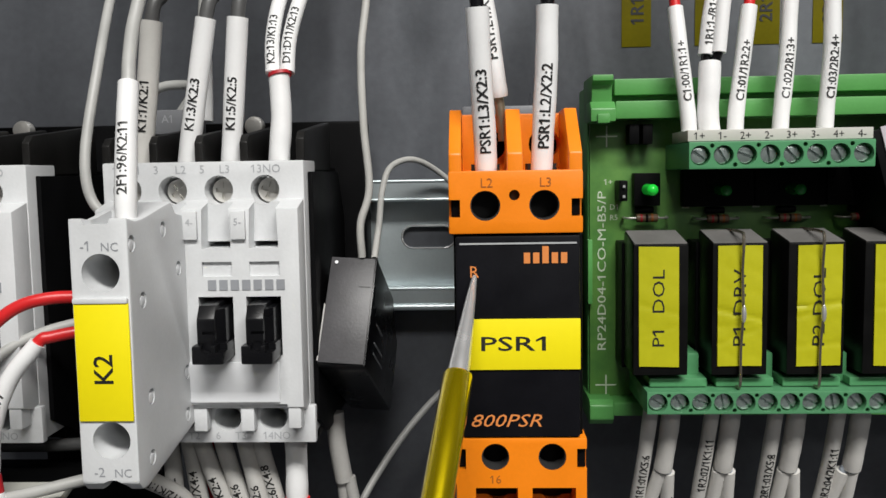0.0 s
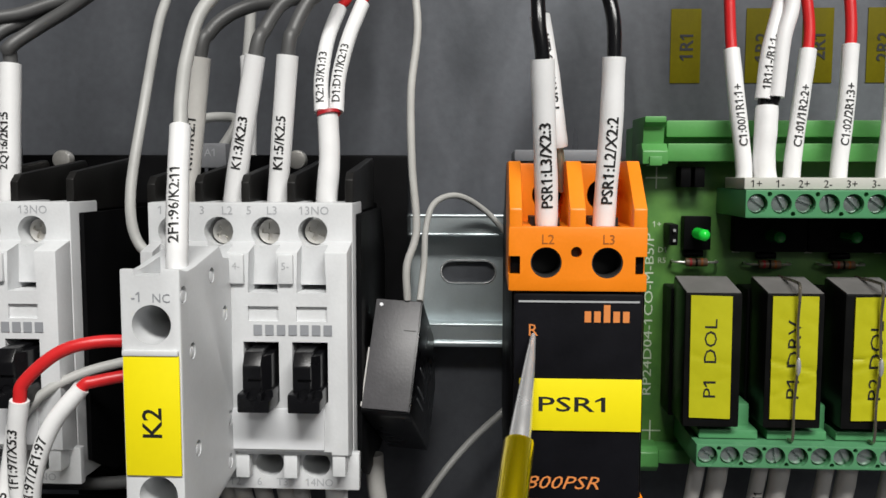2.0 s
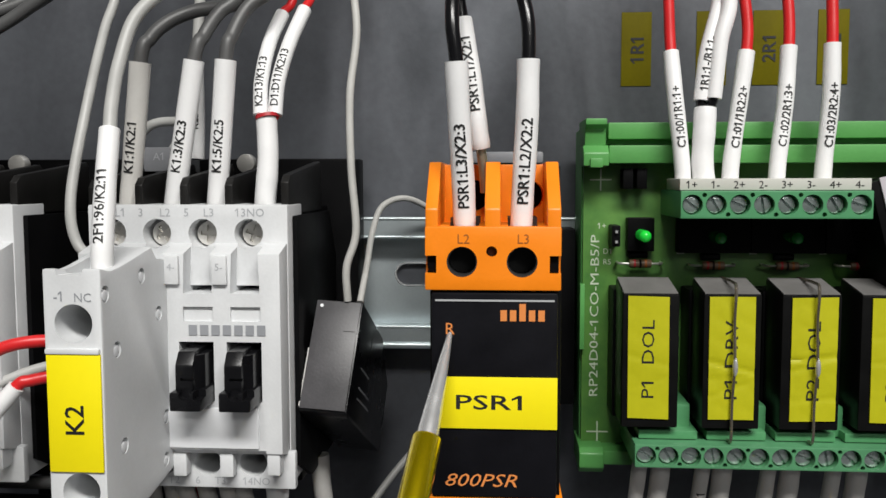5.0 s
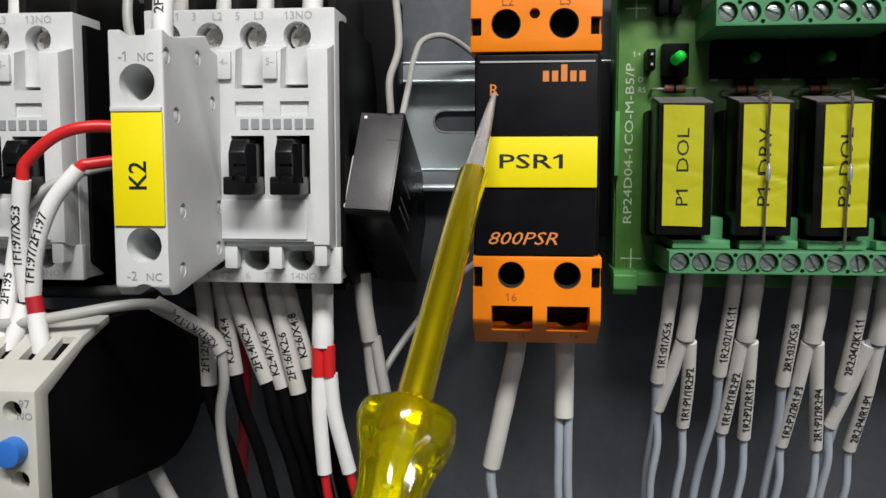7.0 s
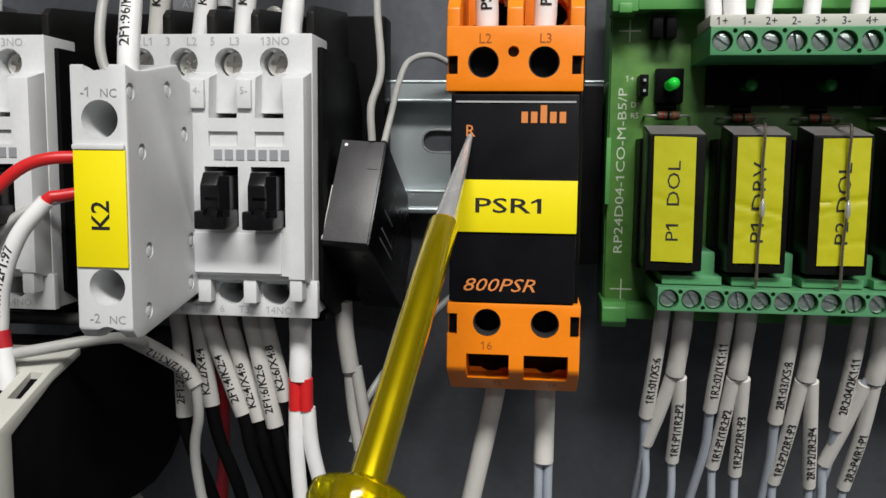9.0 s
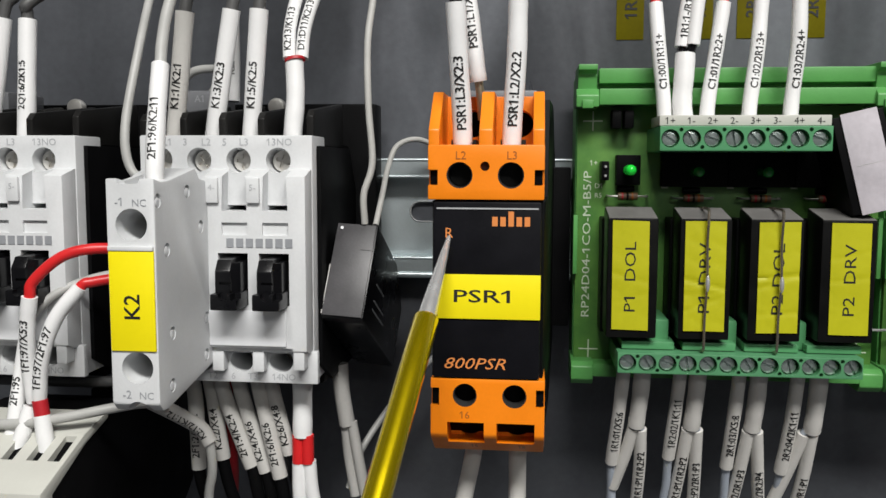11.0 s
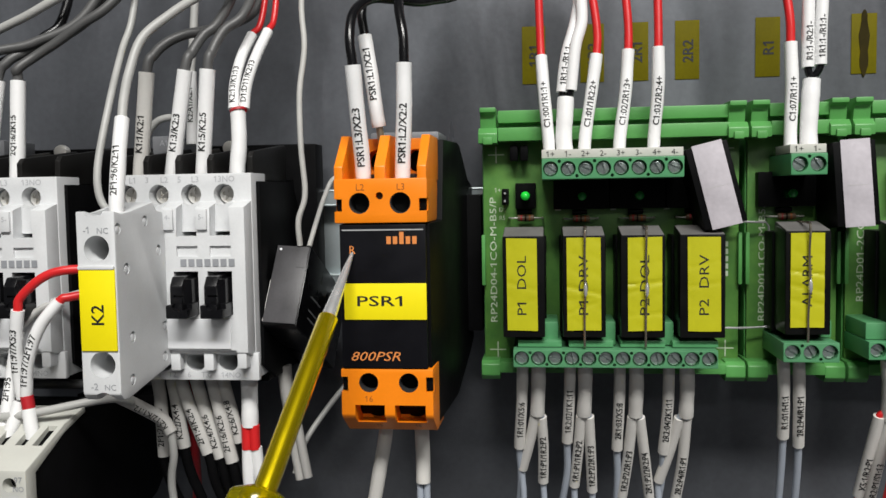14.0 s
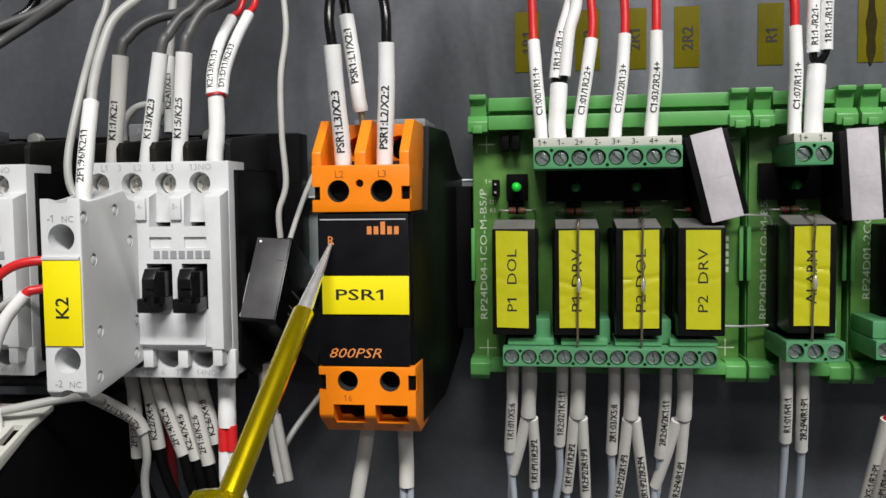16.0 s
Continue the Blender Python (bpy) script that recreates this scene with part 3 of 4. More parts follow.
    bm = box(B(), -0.4, 21.4, 149.6, 153.0, -44.2, -8.0, 0.45)
    face = part("front_plate", bm, BLACK_DUST, t, "satin black front plate")
    # thin grey strip paints the bright line along the plate's upper fillet
    part("front_edge_glint", box(B(), 0.3, 20.8, 149.42, 149.58, -9.5, -9.2, 0), GREY_DARK, t)
    tag = part("tag", box(B(), 0.55, 21.4, 149.2, 149.58, -31.8, -22.7, 0.1), YELLOW, t, "yellow printed device tag")
    lettering("PSR1", 2.6, (9.6, 149.15, -27.1), tag, INK, width=11.4, weight=0.008)
    lettering("800PSR", 2.3, (8.3, 149.55, -41.1), face, ORANGE_INK, shear=0.3, width=12.6)
    lettering("R", 2.0, (2.9, 149.55, -14.3), face, ORANGE_INK)
    for k, h in enumerate((1.9, 1.9, 3.0, 1.9, 1.9)):
        x = 12.1 + 1.62 * k
        part("maker_mark", box(B(), x - 0.55, x + 0.55, 149.50, 149.62, -12.9, -12.9 + h, 0), ORANGE_INK, face)
    # upper terminal cover
    bm = box(B(), -1.5, 21.9, 149.4, 168, -7.6, 3.4, 0.35)
    for x0, x1 in ((-1.4, 0.8), (8.8, 11.5), (19.5, 21.8)):
        prism(bm, [(149.5, 3.0), (149.5, 6.4), (158.5, 14.6), (174, 14.6), (174, 3.0)], "x", x0, x1, 0.3)
    box(bm, -1.2, 21.6, 167, 175, -7.4, 14.3, 0.3)
    cc = B()
    for x in (4.9, 15.2):
        cyl(cc, x, 152, -2.7, "y", 2.65, 12, 26)
        cyl(cc, x + 1.4, 170, 8.4, "y", 3.0, 14, 20)
        box(cc, x - 2.4, x + 2.8, 151.6, 165.5, 1.2, 5)
    cyl(cc, 10.0, 150, -0.9, "y", 0.95, 6, 16)
    box(cc, -3, 0.5, 148, 152.0, -4.7, -1.6)
    box(cc, 19.9, 23, 148, 152.0, -4.7, -1.6)
    top = part("upper_cover", cut(bm, cc), ORANGE, t, "orange moulded terminal cover")
    for x in (-0.2, 20.6):
        part("latch", box(B(), x - 0.9, x + 0.9, 150.6, 153, -4.6, -1.7, 0.1), BLACK, t)
    for s, x in (("L2", 5.2), ("L3", 15.4)):
        lettering(s, 1.6, (x, 149.33, 1.3), top, DIM_INK)
    # near-black liners and plugs carry the shade inside the orange cover's holes
    for x in (4.9, 15.2):
        part("screw_well_shade", cut(cyl(B(), x, 153.4, -2.7, "y", 2.63, 7.4, 24), cyl(B(), x, 151.4, -2.7, "y", 2.45, 8.0, 24)), HOLLOW, t)
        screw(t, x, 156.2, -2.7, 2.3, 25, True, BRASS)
        part("wire_well_shade", box(B(), x - 2.4, x + 2.8, 156.8, 165.4, 1.25, 4.6), HOLLOW, t)
    part("pin_hole_shade", cyl(B(), 10.0, 152.0, -0.9, "y", 0.93, 2.0, 14), HOLLOW, t)
    # lower terminal cover
    bm = prism(B(), [(149.8, -44.4), (149.8, -56.2), (150.5, -57.2), (157.6, -62.0), (171, -62.6), (171, -44.4)], "x", -0.9, 22.6, 0.35)
    cc = B()
    for x in (6.2, 16.4):
        cyl(cc, x, 152, -47.9, "y", 2.5, 12, 26)
    for x0, x1 in ((2.6, 10.2), (12.8, 20.6)):
        prism(cc, [(146, -53.6), (146, -58.6), (158.5, -58.9), (158.5, -53.6)], "x", x0, x1)
        cyl(cc, (x0 + x1) / 2 + 0.3, 160, -56.4, "y", 2.6, 12, 22)
    box(cc, -3, 0.9, 148, 152, -50.2, -46.4)
    box(cc, 20.8, 24, 148, 152, -50.2, -46.4)
    low = part("lower_cover", cut(bm, cc), ORANGE, t, "orange moulded terminal cover")
    for x in (0.2, 21.6):
        part("latch", box(B(), x - 0.8, x + 0.8, 150.8, 153, -50.0, -46.6, 0.1), BLACK, t)
    # liners and discs again darken the lower holes in place of shade
    for x in (6.2, 16.4):
        part("screw_well_shade", cut(cyl(B(), x, 153.8, -47.9, "y", 2.48, 7.4, 24), cyl(B(), x, 151.8, -47.9, "y", 2.3, 8.0, 24)), HOLLOW, t)
        part("clamp_shade", cyl(B(), x + 0.2, 164, -56.4, "y", 2.55, 3.6, 22), HOLLOW, t)
        screw(t, x + 0.6, 161.0, -56.2, 1.5, 30, True, BRASS)
    screw(t, 6.2, 154.6, -47.9, 2.0, 30, True, BRASS)
    lettering("16", 1.5, (6.2, 149.73, -52.0), low, DIM_INK)
    for s, x in (("15", 8.0), ("18", 18.0)):
        # lies on the sloping underside
        mark = lettering(s, 1.1, (x, 154.35, -60.0), low, DIM_INK)
        for v in mark.data.vertices:
            v.co.y += -1.48 * (v.co.z - (-60.0 - ORIGIN[t.name].z) / 1000)
    return t


phase_relay()


# ---- relay boards ----
def terminal_strip(t, x0, n, pitch, zc, height, depth_y, y0, mat, screws_y=0.0):
    """A row of screw terminals whose fronts stand at y0."""
    body = part("terminal_strip", strip_body(x0, n, pitch, zc, height, depth_y, y0), mat, t, "green screw terminal strip")
    for k in range(n):
        x = x0 + pitch * (k + 0.5)
        screw(body, x, y0 + 1.3, zc, 1.85, (35, 60, 20, 80, 45)[k % 5], False, TERMINAL_SCREW)
    return body


def strip_body(x0, n, pitch, zc, height, depth_y, y0):
    bm = box(B(), x0, x0 + n * pitch, y0, depth_y, zc - height / 2, zc + height / 2, 0.25)
    cc = B()
    for k in range(n):
        x = x0 + pitch * (k + 0.5)
        cyl(cc, x, y0, zc, "y", 2.2, 5.0, 18)
        if k < n - 1:
            cyl(cc, x0 + pitch * (k + 1), y0, zc + (height / 2 - 0.9) * (-1 if k % 2 else 1), "y", 0.5, 3.0, 10)
    return cut(bm, cc)


def creased_tape(x0, x1, y, z0, z1, depth):
    """A stuck strip of tape with shallow creases and slightly uneven edges."""
    bm = B()
    rnd = random.Random(int(x0 * 10))
    folds = [((z0 + z1) / 2 + rnd.uniform(-1, 3), rnd.uniform(-0.25, 0.25), 1.0), (rnd.uniform(z0 + 4, z1 - 4), rnd.uniform(-0.4, 0.4), 0.6), (rnd.uniform(z0 + 4, z1 - 4), rnd.uniform(-0.6, 0.6), 0.4)]
    nx, nz = 10, 44
    skew = rnd.uniform(-0.25, 0.25)
    grid = []
    for j in range(nz + 1):
        row = []
        for i in range(nx + 1):
            u, v = i / nx, j / nz
            x, z = x0 + (x1 - x0) * u, z0 + (z1 - z0) * v
            d = sum(a * math.exp(-((z - c - m * (x - x0)) / 0.45) ** 2) for c, m, a in folds)
            d += 0.25 * math.sin(1.3 * z + 0.7 * x + x0) * math.sin(0.5 * x)
            row.append(bm.verts.new((x + skew * (v - 0.5), y + depth * max(0.0, min(1.0, d)), z + 0.12 * math.sin(2.1 * u + x0))))
        grid.append(row)
    for j in range(nz):
        for i in range(nx):
            bm.faces.new((grid[j][i], grid[j][i + 1], grid[j + 1][i + 1], grid[j + 1][i]))
    back = [bm.verts.new((v.co.x, y + 0.4, v.co.z)) for v in (grid[0][0], grid[0][nx], grid[nz][nx], grid[nz][0])]
    bm.faces.new((back[0], back[1], grid[0][nx], *[grid[0][i] for i in range(nx - 1, -1, -1)]))
    bm.faces.new((back[2], back[3], *grid[nz]))
    bm.faces.new((back[1], back[2], *[grid[j][nx] for j in range(nz, -1, -1)]))
    bm.faces.new((back[3], back[0], *[grid[j][0] for j in range(nz + 1)]))
    bm.faces.new(back[::-1])
    bmesh.ops.recalc_face_normals(bm, faces=bm.faces[:])
    return bm


def plug_relay(x0, x1, z0, z1, text, clip, tag_x0, tag_x1, group="plug-in relays"):
    t = thing("plug_in_relay", ((x0 + x1) / 2, 212, (z0 + z1) / 2), "black plug-in relay with yellow tag, " + ("held by a wire clip" if clip else "on a green board"), "relay", group)
    bm = prism(B(), [(191.3, z0), (191.3, z1), (203.5, z1 + 2.2), (203.5, z0)], "x", x0, x1, 0.5)
    part("case", bm, RELAY_TOP, t, "glossy black relay case")
    # added sheet: dust and the light from above put into one grey
    part("case_top", prism(B(), [(191.7, z1 + 0.10), (203.3, z1 + 2.20), (203.3, z1 + 2.38), (191.7, z1 + 0.28)], "x", x0 + 0.3, x1 - 0.3), TOP_DUST_LIGHT, t, "thin grey sheet on the case top, for dust and top light")
    bm = box(B(), x0 - 0.5, x1 + 0.5, 203.6, 212.9, z0 - 1.0, z1 - 0.6, 0.4)
    part("socket", bm, BLACK, t, "black relay socket")
    tag = part("tag", creased_tape(tag_x0, tag_x1, 190.88, z0 + 2.1, z1 - 0.5, 0.30 if clip else 0.12), YELLOW_DIMMED, t, "yellow printed tag")
    if text:
        lettering(text, 2.7, ((tag_x0 + tag_x1) / 2 - 0.1, 190.84, (z0 + z1) / 2 + 0.6), tag, INK, True, width=(17.4 if len(text) > 5 else 14.4))
    if clip:
        xc = (tag_x0 + tag_x1) / 2 + 0.3
        p = spline([(xc + 0.5, 205, z1 + 2.2), (xc + 0.4, 194, z1 + 2.4), (xc, 189.9, z1 + 1.4), (xc - 0.1, 190.2, z1 - 6), (xc, 189.6, (z0 + z1) / 2), (xc - 0.2, 190.3, z0 + 6), (xc - 0.2, 190.4, z0 - 2.0), (xc - 0.2, 193, z0 - 3.0)], 8)
        part("clip", tube(B(), p, 0.36, 8), CLIP, t, "bent steel wire retaining clip")
        part("clip_bead", tube(B(), [Vector((xc + 0.1, 189.5, (z0 + z1) / 2 + d)) for d in (-2.6, -1.8, -0.6, 0.6, 1.4)], 0.62, 12, lambda u: (0.35, 0.9, 1.0, 0.8, 0.35)[round(u * 4)]), CHROME, t, "bright solder bead")
    return t


def board(name_x0, name_x1, label):
    x0, x1 = name_x0, name_x1
    t = thing("relay_board", ((x0 + x1) / 2, 231, -16), label, "circuit board", "relay boards on the rail")
    part("circuit_board", box(B(), x0 + 0.9, x1 - 0.9, 213.0, 214.6, -54.5, 16.0, 0.1), PCB, t, "green circuit board with white print")
    for z0, z1, y0 in ((20.9, 24.8, 207.5), (15.2, 19.4, 205.6)):
        part("carrier_rail", box(B(), x0 + 6.0, x1 - 5.0, y0, 214, z0, z1, 0.4), CARRIER, t, "green moulded carrier rail")
    bm = box(B(), x0 + 5.0, x1 - 4.0, 211, 231, 19.0, 21.3, 0.2)
    box(bm, x0 + 0.5, x1 - 0.5, 214.7, 231.5, -56, 24, 0.5)
    part("carrier_back", bm, CARRIER, t)
    part("carrier_rail", box(B(), x0 + 5.8, x1 - 5.8, 206.4, 215, -57.2, -53.8, 0.4), CARRIER, t)
    for xa, xb in ((x0, x0 + 5.9), (x1 - 5.9, x1)):
        bm = prism(B(), [(207.6, 17.0), (206.6, 23.4), (204.8, 24.2), (204.8, 25.6), (222, 25.8), (222, 15.0), (207.6, 15.0)], "x", xa + 0.5, xb - 0.5, 0.3)
        prism(bm, [(204.2, 14.6), (204.2, 17.6), (206.2, 19.4), (214, 19.4), (214, 14.6)], "x", xa, xb, 0.35)
        box(bm, xa + 1.5, xb - 1.5, 203.4, 208, 14.2, 16.4, 0.3)
        part("carrier_foot", bm, CARRIER, t)
        bm = prism(B(), [(206.4, -54.6), (206.4, -58.0), (208, -59.6), (222, -59.6), (222, -53.4), (208, -53.4)], "x", xa, xb, 0.35)
        part("carrier_foot", bm, CARRIER, t)
    part("board_edge", box(B(), x0 + 0.2, x0 + 1.3, 211.2, 214.4, -30, -14.0, 0.15), CARRIER, t)
    part("board_edge", box(B(), x1 - 1.3, x1 - 0.2, 211.2, 214.4, -30, -14.0, 0.15), CARRIER, t)
    return t


def cross(t, x, z, s=2.6):
    bm = box(B(), x - s, x + s, 212.93, 212.98, z - 0.16, z + 0.16)
    box(bm, x - 0.16, x + 0.16, 212.90, 212.925, z - s, z + s)
    part("fiducial", bm, SILK, t)


def channel(t, x, zl, lit):
    """Indicator, diode and resistor of one relay channel."""
    bm = cyl(B(), x, 207.5, zl, "y", 1.35, 9.0, 16)
    ball(bm, x, 203.2, zl, 1.35)
    part("indicator", bm, LED_ON if lit else LED_OFF, t, "lit green indicator" if lit else "unlit green indicator")
    # unlit channels: black block widened to carry the shade below the terminals
    w = 3.2 if lit else 8.5
    part("driver_and_shade_block", box(B(), x - w, x + w, 209.4, 212.9, zl - 4.0, zl + (4.0 if lit else 6.6), 0.3), BLACK, t, "black component block, the wide ones also standing for shade")
    p = spline([(x - 5.2, 212.8, zl - 6.9), (x - 4.8, 210.2, zl - 7.0), (x, 209.8, zl - 7.0), (x + 4.8, 210.2, zl - 7.0), (x + 5.2, 212.8, zl - 6.9)], 5)
    part("component_lead", tube(B(), p, 0.3, 6), STEEL, t)
    bm = cyl(B(), x, 209.8, zl - 7.0, "x", 1.0, 5.2, 12, bev=0.3)
    part("resistor", bm, TAN, t)
    part("diode", cyl(B(), x - 0.4, 211.4, zl - 5.0, "x", 0.8, 4.6, 12, bev=0.2), BLACK, t)
    for k, c in enumerate((RED_TAPE, BLACK, DIM_INK)):
        part("colour_band", cyl(B(), x - 1.4 + 1.3 * k, 209.8, zl - 7.0, "x", 1.03, 0.5, 12), c, t)


b1 = board(30.6, 111.2, "green four-relay interface board in a moulded carrier, on the rail")
lettering("RP24D04-1CO-M-B5/P", 2.1, (34.4, 212.95, -22.0), b1, SILK, True, width=40)
cross(b1, 35.6, 11.4), cross(b1, 35.5, -51), cross(b1, 106.4, -50.2), cross(b1, 106.2, 12.0)
terminal_strip(b1, 50.0, 8, 5.02, 6.0, 6.0, 212.9, 189.8, TERMINAL)
m1 = part("marker_strip", box(B(), 50.0, 90.1, 191.0, 206, 9.1, 11.6, 0.2), CREAM, b1, "white printed marker strip")
for k, s in enumerate(("1+", "1-", "2+", "2-", "3+", "3-", "4+", "4-")):
    lettering(s, 1.6, (52.5 + 5.02 * k, 190.93, 10.3), m1, INK)
terminal_strip(b1, 41.2, 12, 4.88, -49.4, 5.2, 212.9, 189.8, TERMINAL_WORN)
for k in range(4):
    x = 52.0 + 16.9 * k
    if k < 3:
        part("terminal_hood", box(B(), x - 2.6, x + 2.6, 197, 212.8, -46.6, -39.5, 0.6), TERMINAL_PALE, b1, "pale green terminal hood")
    part("terminal_back", box(B(), 42.5 + 15 * k, 55.5 + 15 * k, 193.5, 212.7, -46.6, -44.6, 0.3), TERMINAL_PALE, b1)
for k in range(3):
    channel(b1, 44.9 + 17.2 * k, -1.7 - 0.4 * (k > 0), k == 0)
channel(b1, 96.5, -2.1, False)
for x in (41.4, 44.6):
    part("transistor", box(B(), x - 1.2, x + 1.2, 207.5, 212.9, 9.2, 14.0, 0.3), BLACK, b1)
jump = part("jumper", box(B(), 37.6, 39.6, 206, 212.9, -4.4, 0.6, 0.3), BLACK, b1)
for z in (-0.8, -3.2):
    part("jumper_pin", box(B(), 38.3, 38.9, 205.2, 206.2, z - 0.3, z + 0.3), CHROME, jump)
lettering("1+", 1.4, (36.0, 212.95, 0.2), b1, SILK)
lettering("D1", 1.3, (37.4, 212.95, -6.0), b1, SILK)
lettering("R5", 1.3, (37.4, 212.95, -8.6), b1, SILK)
for x in (55.0, 72.2, 88.6):
    part("print_mark", box(B(), x - 0.9, x + 0.9, 212.93, 212.98, -6.6, -5.5), SILK, b1)

RELAYS = ((38.3, 50.6, "P1  DOL", False, 39.5, 48.4), (55.8, 68.2, "P1 DRV", True, 57.0, 66.8), (72.5, 85.1, "P2 DOL", True, 74.5, 84.2), (89.2, 102.0, "P2  DRV", False, 91.4, 100.6))
for xa, xb, s, clip, ta, tb in RELAYS:
    plug_relay(xa, xb, -43.4, -13.6, s, clip, ta, tb)

b2 = board(111.9, 140.2, "green single-relay interface board in a moulded carrier, on the rail")
lettering("RP24D01-1CO-M-B5/P", 2.0, (117.2, 212.95, -22.5), b2, SILK, True, width=38)
terminal_strip(b2, 119.2, 2, 4.9, 6.0, 6.0, 212.9, 189.8, TERMINAL)
m2 = part("marker_strip", box(B(), 119.2, 129.0, 191.0, 206, 9.1, 11.6, 0.2), CREAM, b2, "white printed marker strip")
for k, s in enumerate(("1+", "1-")):
    lettering(s, 1.6, (121.6 + 4.9 * k, 190.93, 10.3), m2, INK)
terminal_strip(b2, 117.6, 3, 5.1, -47.2, 5.6, 212.9, 189.8, TERMINAL_WORN)
part("terminal_hood", box(B(), 129.5, 133.0, 197, 212.8, -44.2, -39.0, 0.6), TERMINAL_PALE, b2)
channel(b2, 123.6, -2.2, False)
plug_relay(118.4, 130.8, -42.4, -12.9, "ALARM", True, 119.7, 128.9)

b3 = board(141.0, 178.0, "green relay interface board in a moulded carrier, on the rail")
lettering("RP24D01-2CO", 2.2, (146.2, 212.95, -23.0), b3, SILK, True, width=25)
terminal_strip(b3, 138.6 + 3.2, 6, 5.1, -47.2, 5.2, 212.9, 193.0, TERMINAL)
part("terminal_hood", box(B(), 141.9, 172, 196, 212.8, -44.5, -39.5, 0.6), TERMINAL_PALE, b3)
plug_relay(147.6, 161.0, -42.4, -12.9, "", False, 150.2, 159.4)


def blank_relay(cx, cz, roll, w, h, clip):
    """A black block with a pale blank tape on its face, standing askew on the board."""
    t = thing("component_block", (cx, 206, cz), "black component block with pale grey tape, askew on the board", "component", "taped blocks")
    m = Matrix.Translation((cx, 199, cz)) @ Matrix.Rotation(radians(roll), 4, "Y") @ Matrix.Rotation(radians(-4), 4, "X")

    def tilted(bm):
        bmesh.ops.transform(bm, matrix=m, verts=bm.verts)
        return bm
    part("case", tilted(box(B(), -w / 2 - 1.9, w / 2 + 1.6, -6.0, 12.5, -h / 2, h / 2, 0.4)), BLACK, t)
    bm = box(B(), -w / 2, w / 2, -6.5, -6.05, -h / 2 - 0.3, h / 2 + 0.4, 0.12)
    part("tape", tilted(bm), PAPER, t, "pale grey blank tape")
    part("tape_crease", tilted(box(B(), -w / 2 + 1, w / 2 - 1, -6.54, -6.48, -0.6, -0.5)), GREY_WIRE, t)
    return t


channel(b3, 162.0, -2.2, False)
for k in range(5):
    part("print_mark", box(B(), 105.4, 107.2, 212.93, 212.98, -27.6 + 2.3 * k, -26.0 + 2.3 * k), SILK, b1)
blank_relay(99.8, 0.2, -13.5, 8.6, 24.0, True)
blank_relay(138.0, 0.0, -3.0, 8.0, 24.0, False)

hinge = thing("wire_clip", (112, 212, -27), "open steel wire retaining clip beside a relay", "clip")
p = [Vector(q) for q in ((101.5, 205.5, -11.0), (110, 208, -10.6), (117.6, 209.5, -10.9), (118.4, 209.7, -12.2), (118.7, 209.7, -41.6), (117.9, 209.5, -43.0), (110, 208, -43.1), (102.0, 205.5, -42.6))]
part("bent_wire", tube(B(), p, 0.35, 8), CHROME, hinge)

# ---- olive tags on the mounting plate ----
for x, s in ((47.6, "1R1"), (67.4, "1R2"), (82.2, "2R1"), (99.0, "2R2"), (125.1, "R1"), (155.6, "")):
    tg = thing("plate_label", (x, 239, 46.4), "olive-yellow printed tag stuck on the mounting plate", "label", "tags on the plate")
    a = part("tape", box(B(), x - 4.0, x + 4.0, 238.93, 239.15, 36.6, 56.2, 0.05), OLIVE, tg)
    if s:
        lettering(s, 3.5, (x + 0.2, 238.80, 46.0), a, INK, True, weight=0.015)

blot = thing("ink_blot", (155.6, 238.8, 46), "brown marker scribble on a plate tag", "scribble")
part("scribble", prism(B(), [(155.6 + (1.5 + 0.3 * math.sin(7 * a)) * math.cos(a), 46.5 + 11 * math.sin(a)) for a in (math.tau * k / 26 for k in range(26))], "y", 238.72, 238.84), SCORCH, blot)

# ---- wires above the boards ----
TOP = (
    ("C1:00/1R1:1+", (52.4, 199, 8.5), (52.0, 199.5, 16), (50.9, 202, 29), (50.1, 204.4, 40.5), [(49.8, 205.5, 48), (49.6, 207, 62), (50.5, 210, 90)]),
    ("C1:01/1R2:2+", (62.6, 199, 8.5), (63.0, 199.5, 16), (65.0, 201.5, 29), (66.6, 202.9, 40.2), [(66.8, 204, 48), (65.0, 206, 62), (61, 210, 90)]),
    ("C1:02/2R1:3+", (72.7, 199, 8.5), (73.2, 199.5, 16), (75.0, 201.5, 29), (75.9, 202.9, 41.2), [(76.0, 204, 49), (75.2, 206, 62), (74, 210, 90)]),
    ("C1:03/2R2:4+", (82.7, 199, 8.5), (83.0, 199, 16), (84.2, 199.6, 29), (84.3, 200, 41.3), [(84.4, 201, 49), (84.3, 203, 62), (84, 208, 90)]),
    ("C1:07/R1:1+", (121.6, 199, 8.5), (121.6, 199.5, 16), (122.2, 200.5, 29), (122.0, 201.5, 41.5), [(121.8, 202, 49), (120.4, 204, 62), (118, 208, 90)]),
)
for s, a, b, c, d, w in TOP:
    wire("red wire with a white printed marker sleeve, in a board terminal", [a, b, c, d], 1.85, w, 1.25, RED, s, SLEEVE, 1.9, 0.30, "red control wires")


def twin(label, stem, split_a, split_b, r, mat_a, mat_b, text_a, text_b, band, wires, stem_mat=SLEEVE, size=1.8, group="paired wires"):
    """Two sleeved wires that leave one common sleeve."""
    t = thing("paired_wire", stem[0], label, "wire", group)
    ps = spline(stem, 10)
    part("common_sleeve", tube(B(), ps, r * 1.42, 16, uneven(stem[0][0])), stem_mat, t, "plain white common sleeve")
    for pts, txt, mat, w in ((split_a, text_a, mat_a, wires[0]), (split_b, text_b, mat_b, wires[1])):
        pp = spline(pts, 10)
        core = spline([stem[-1], *pts, *w], 8)
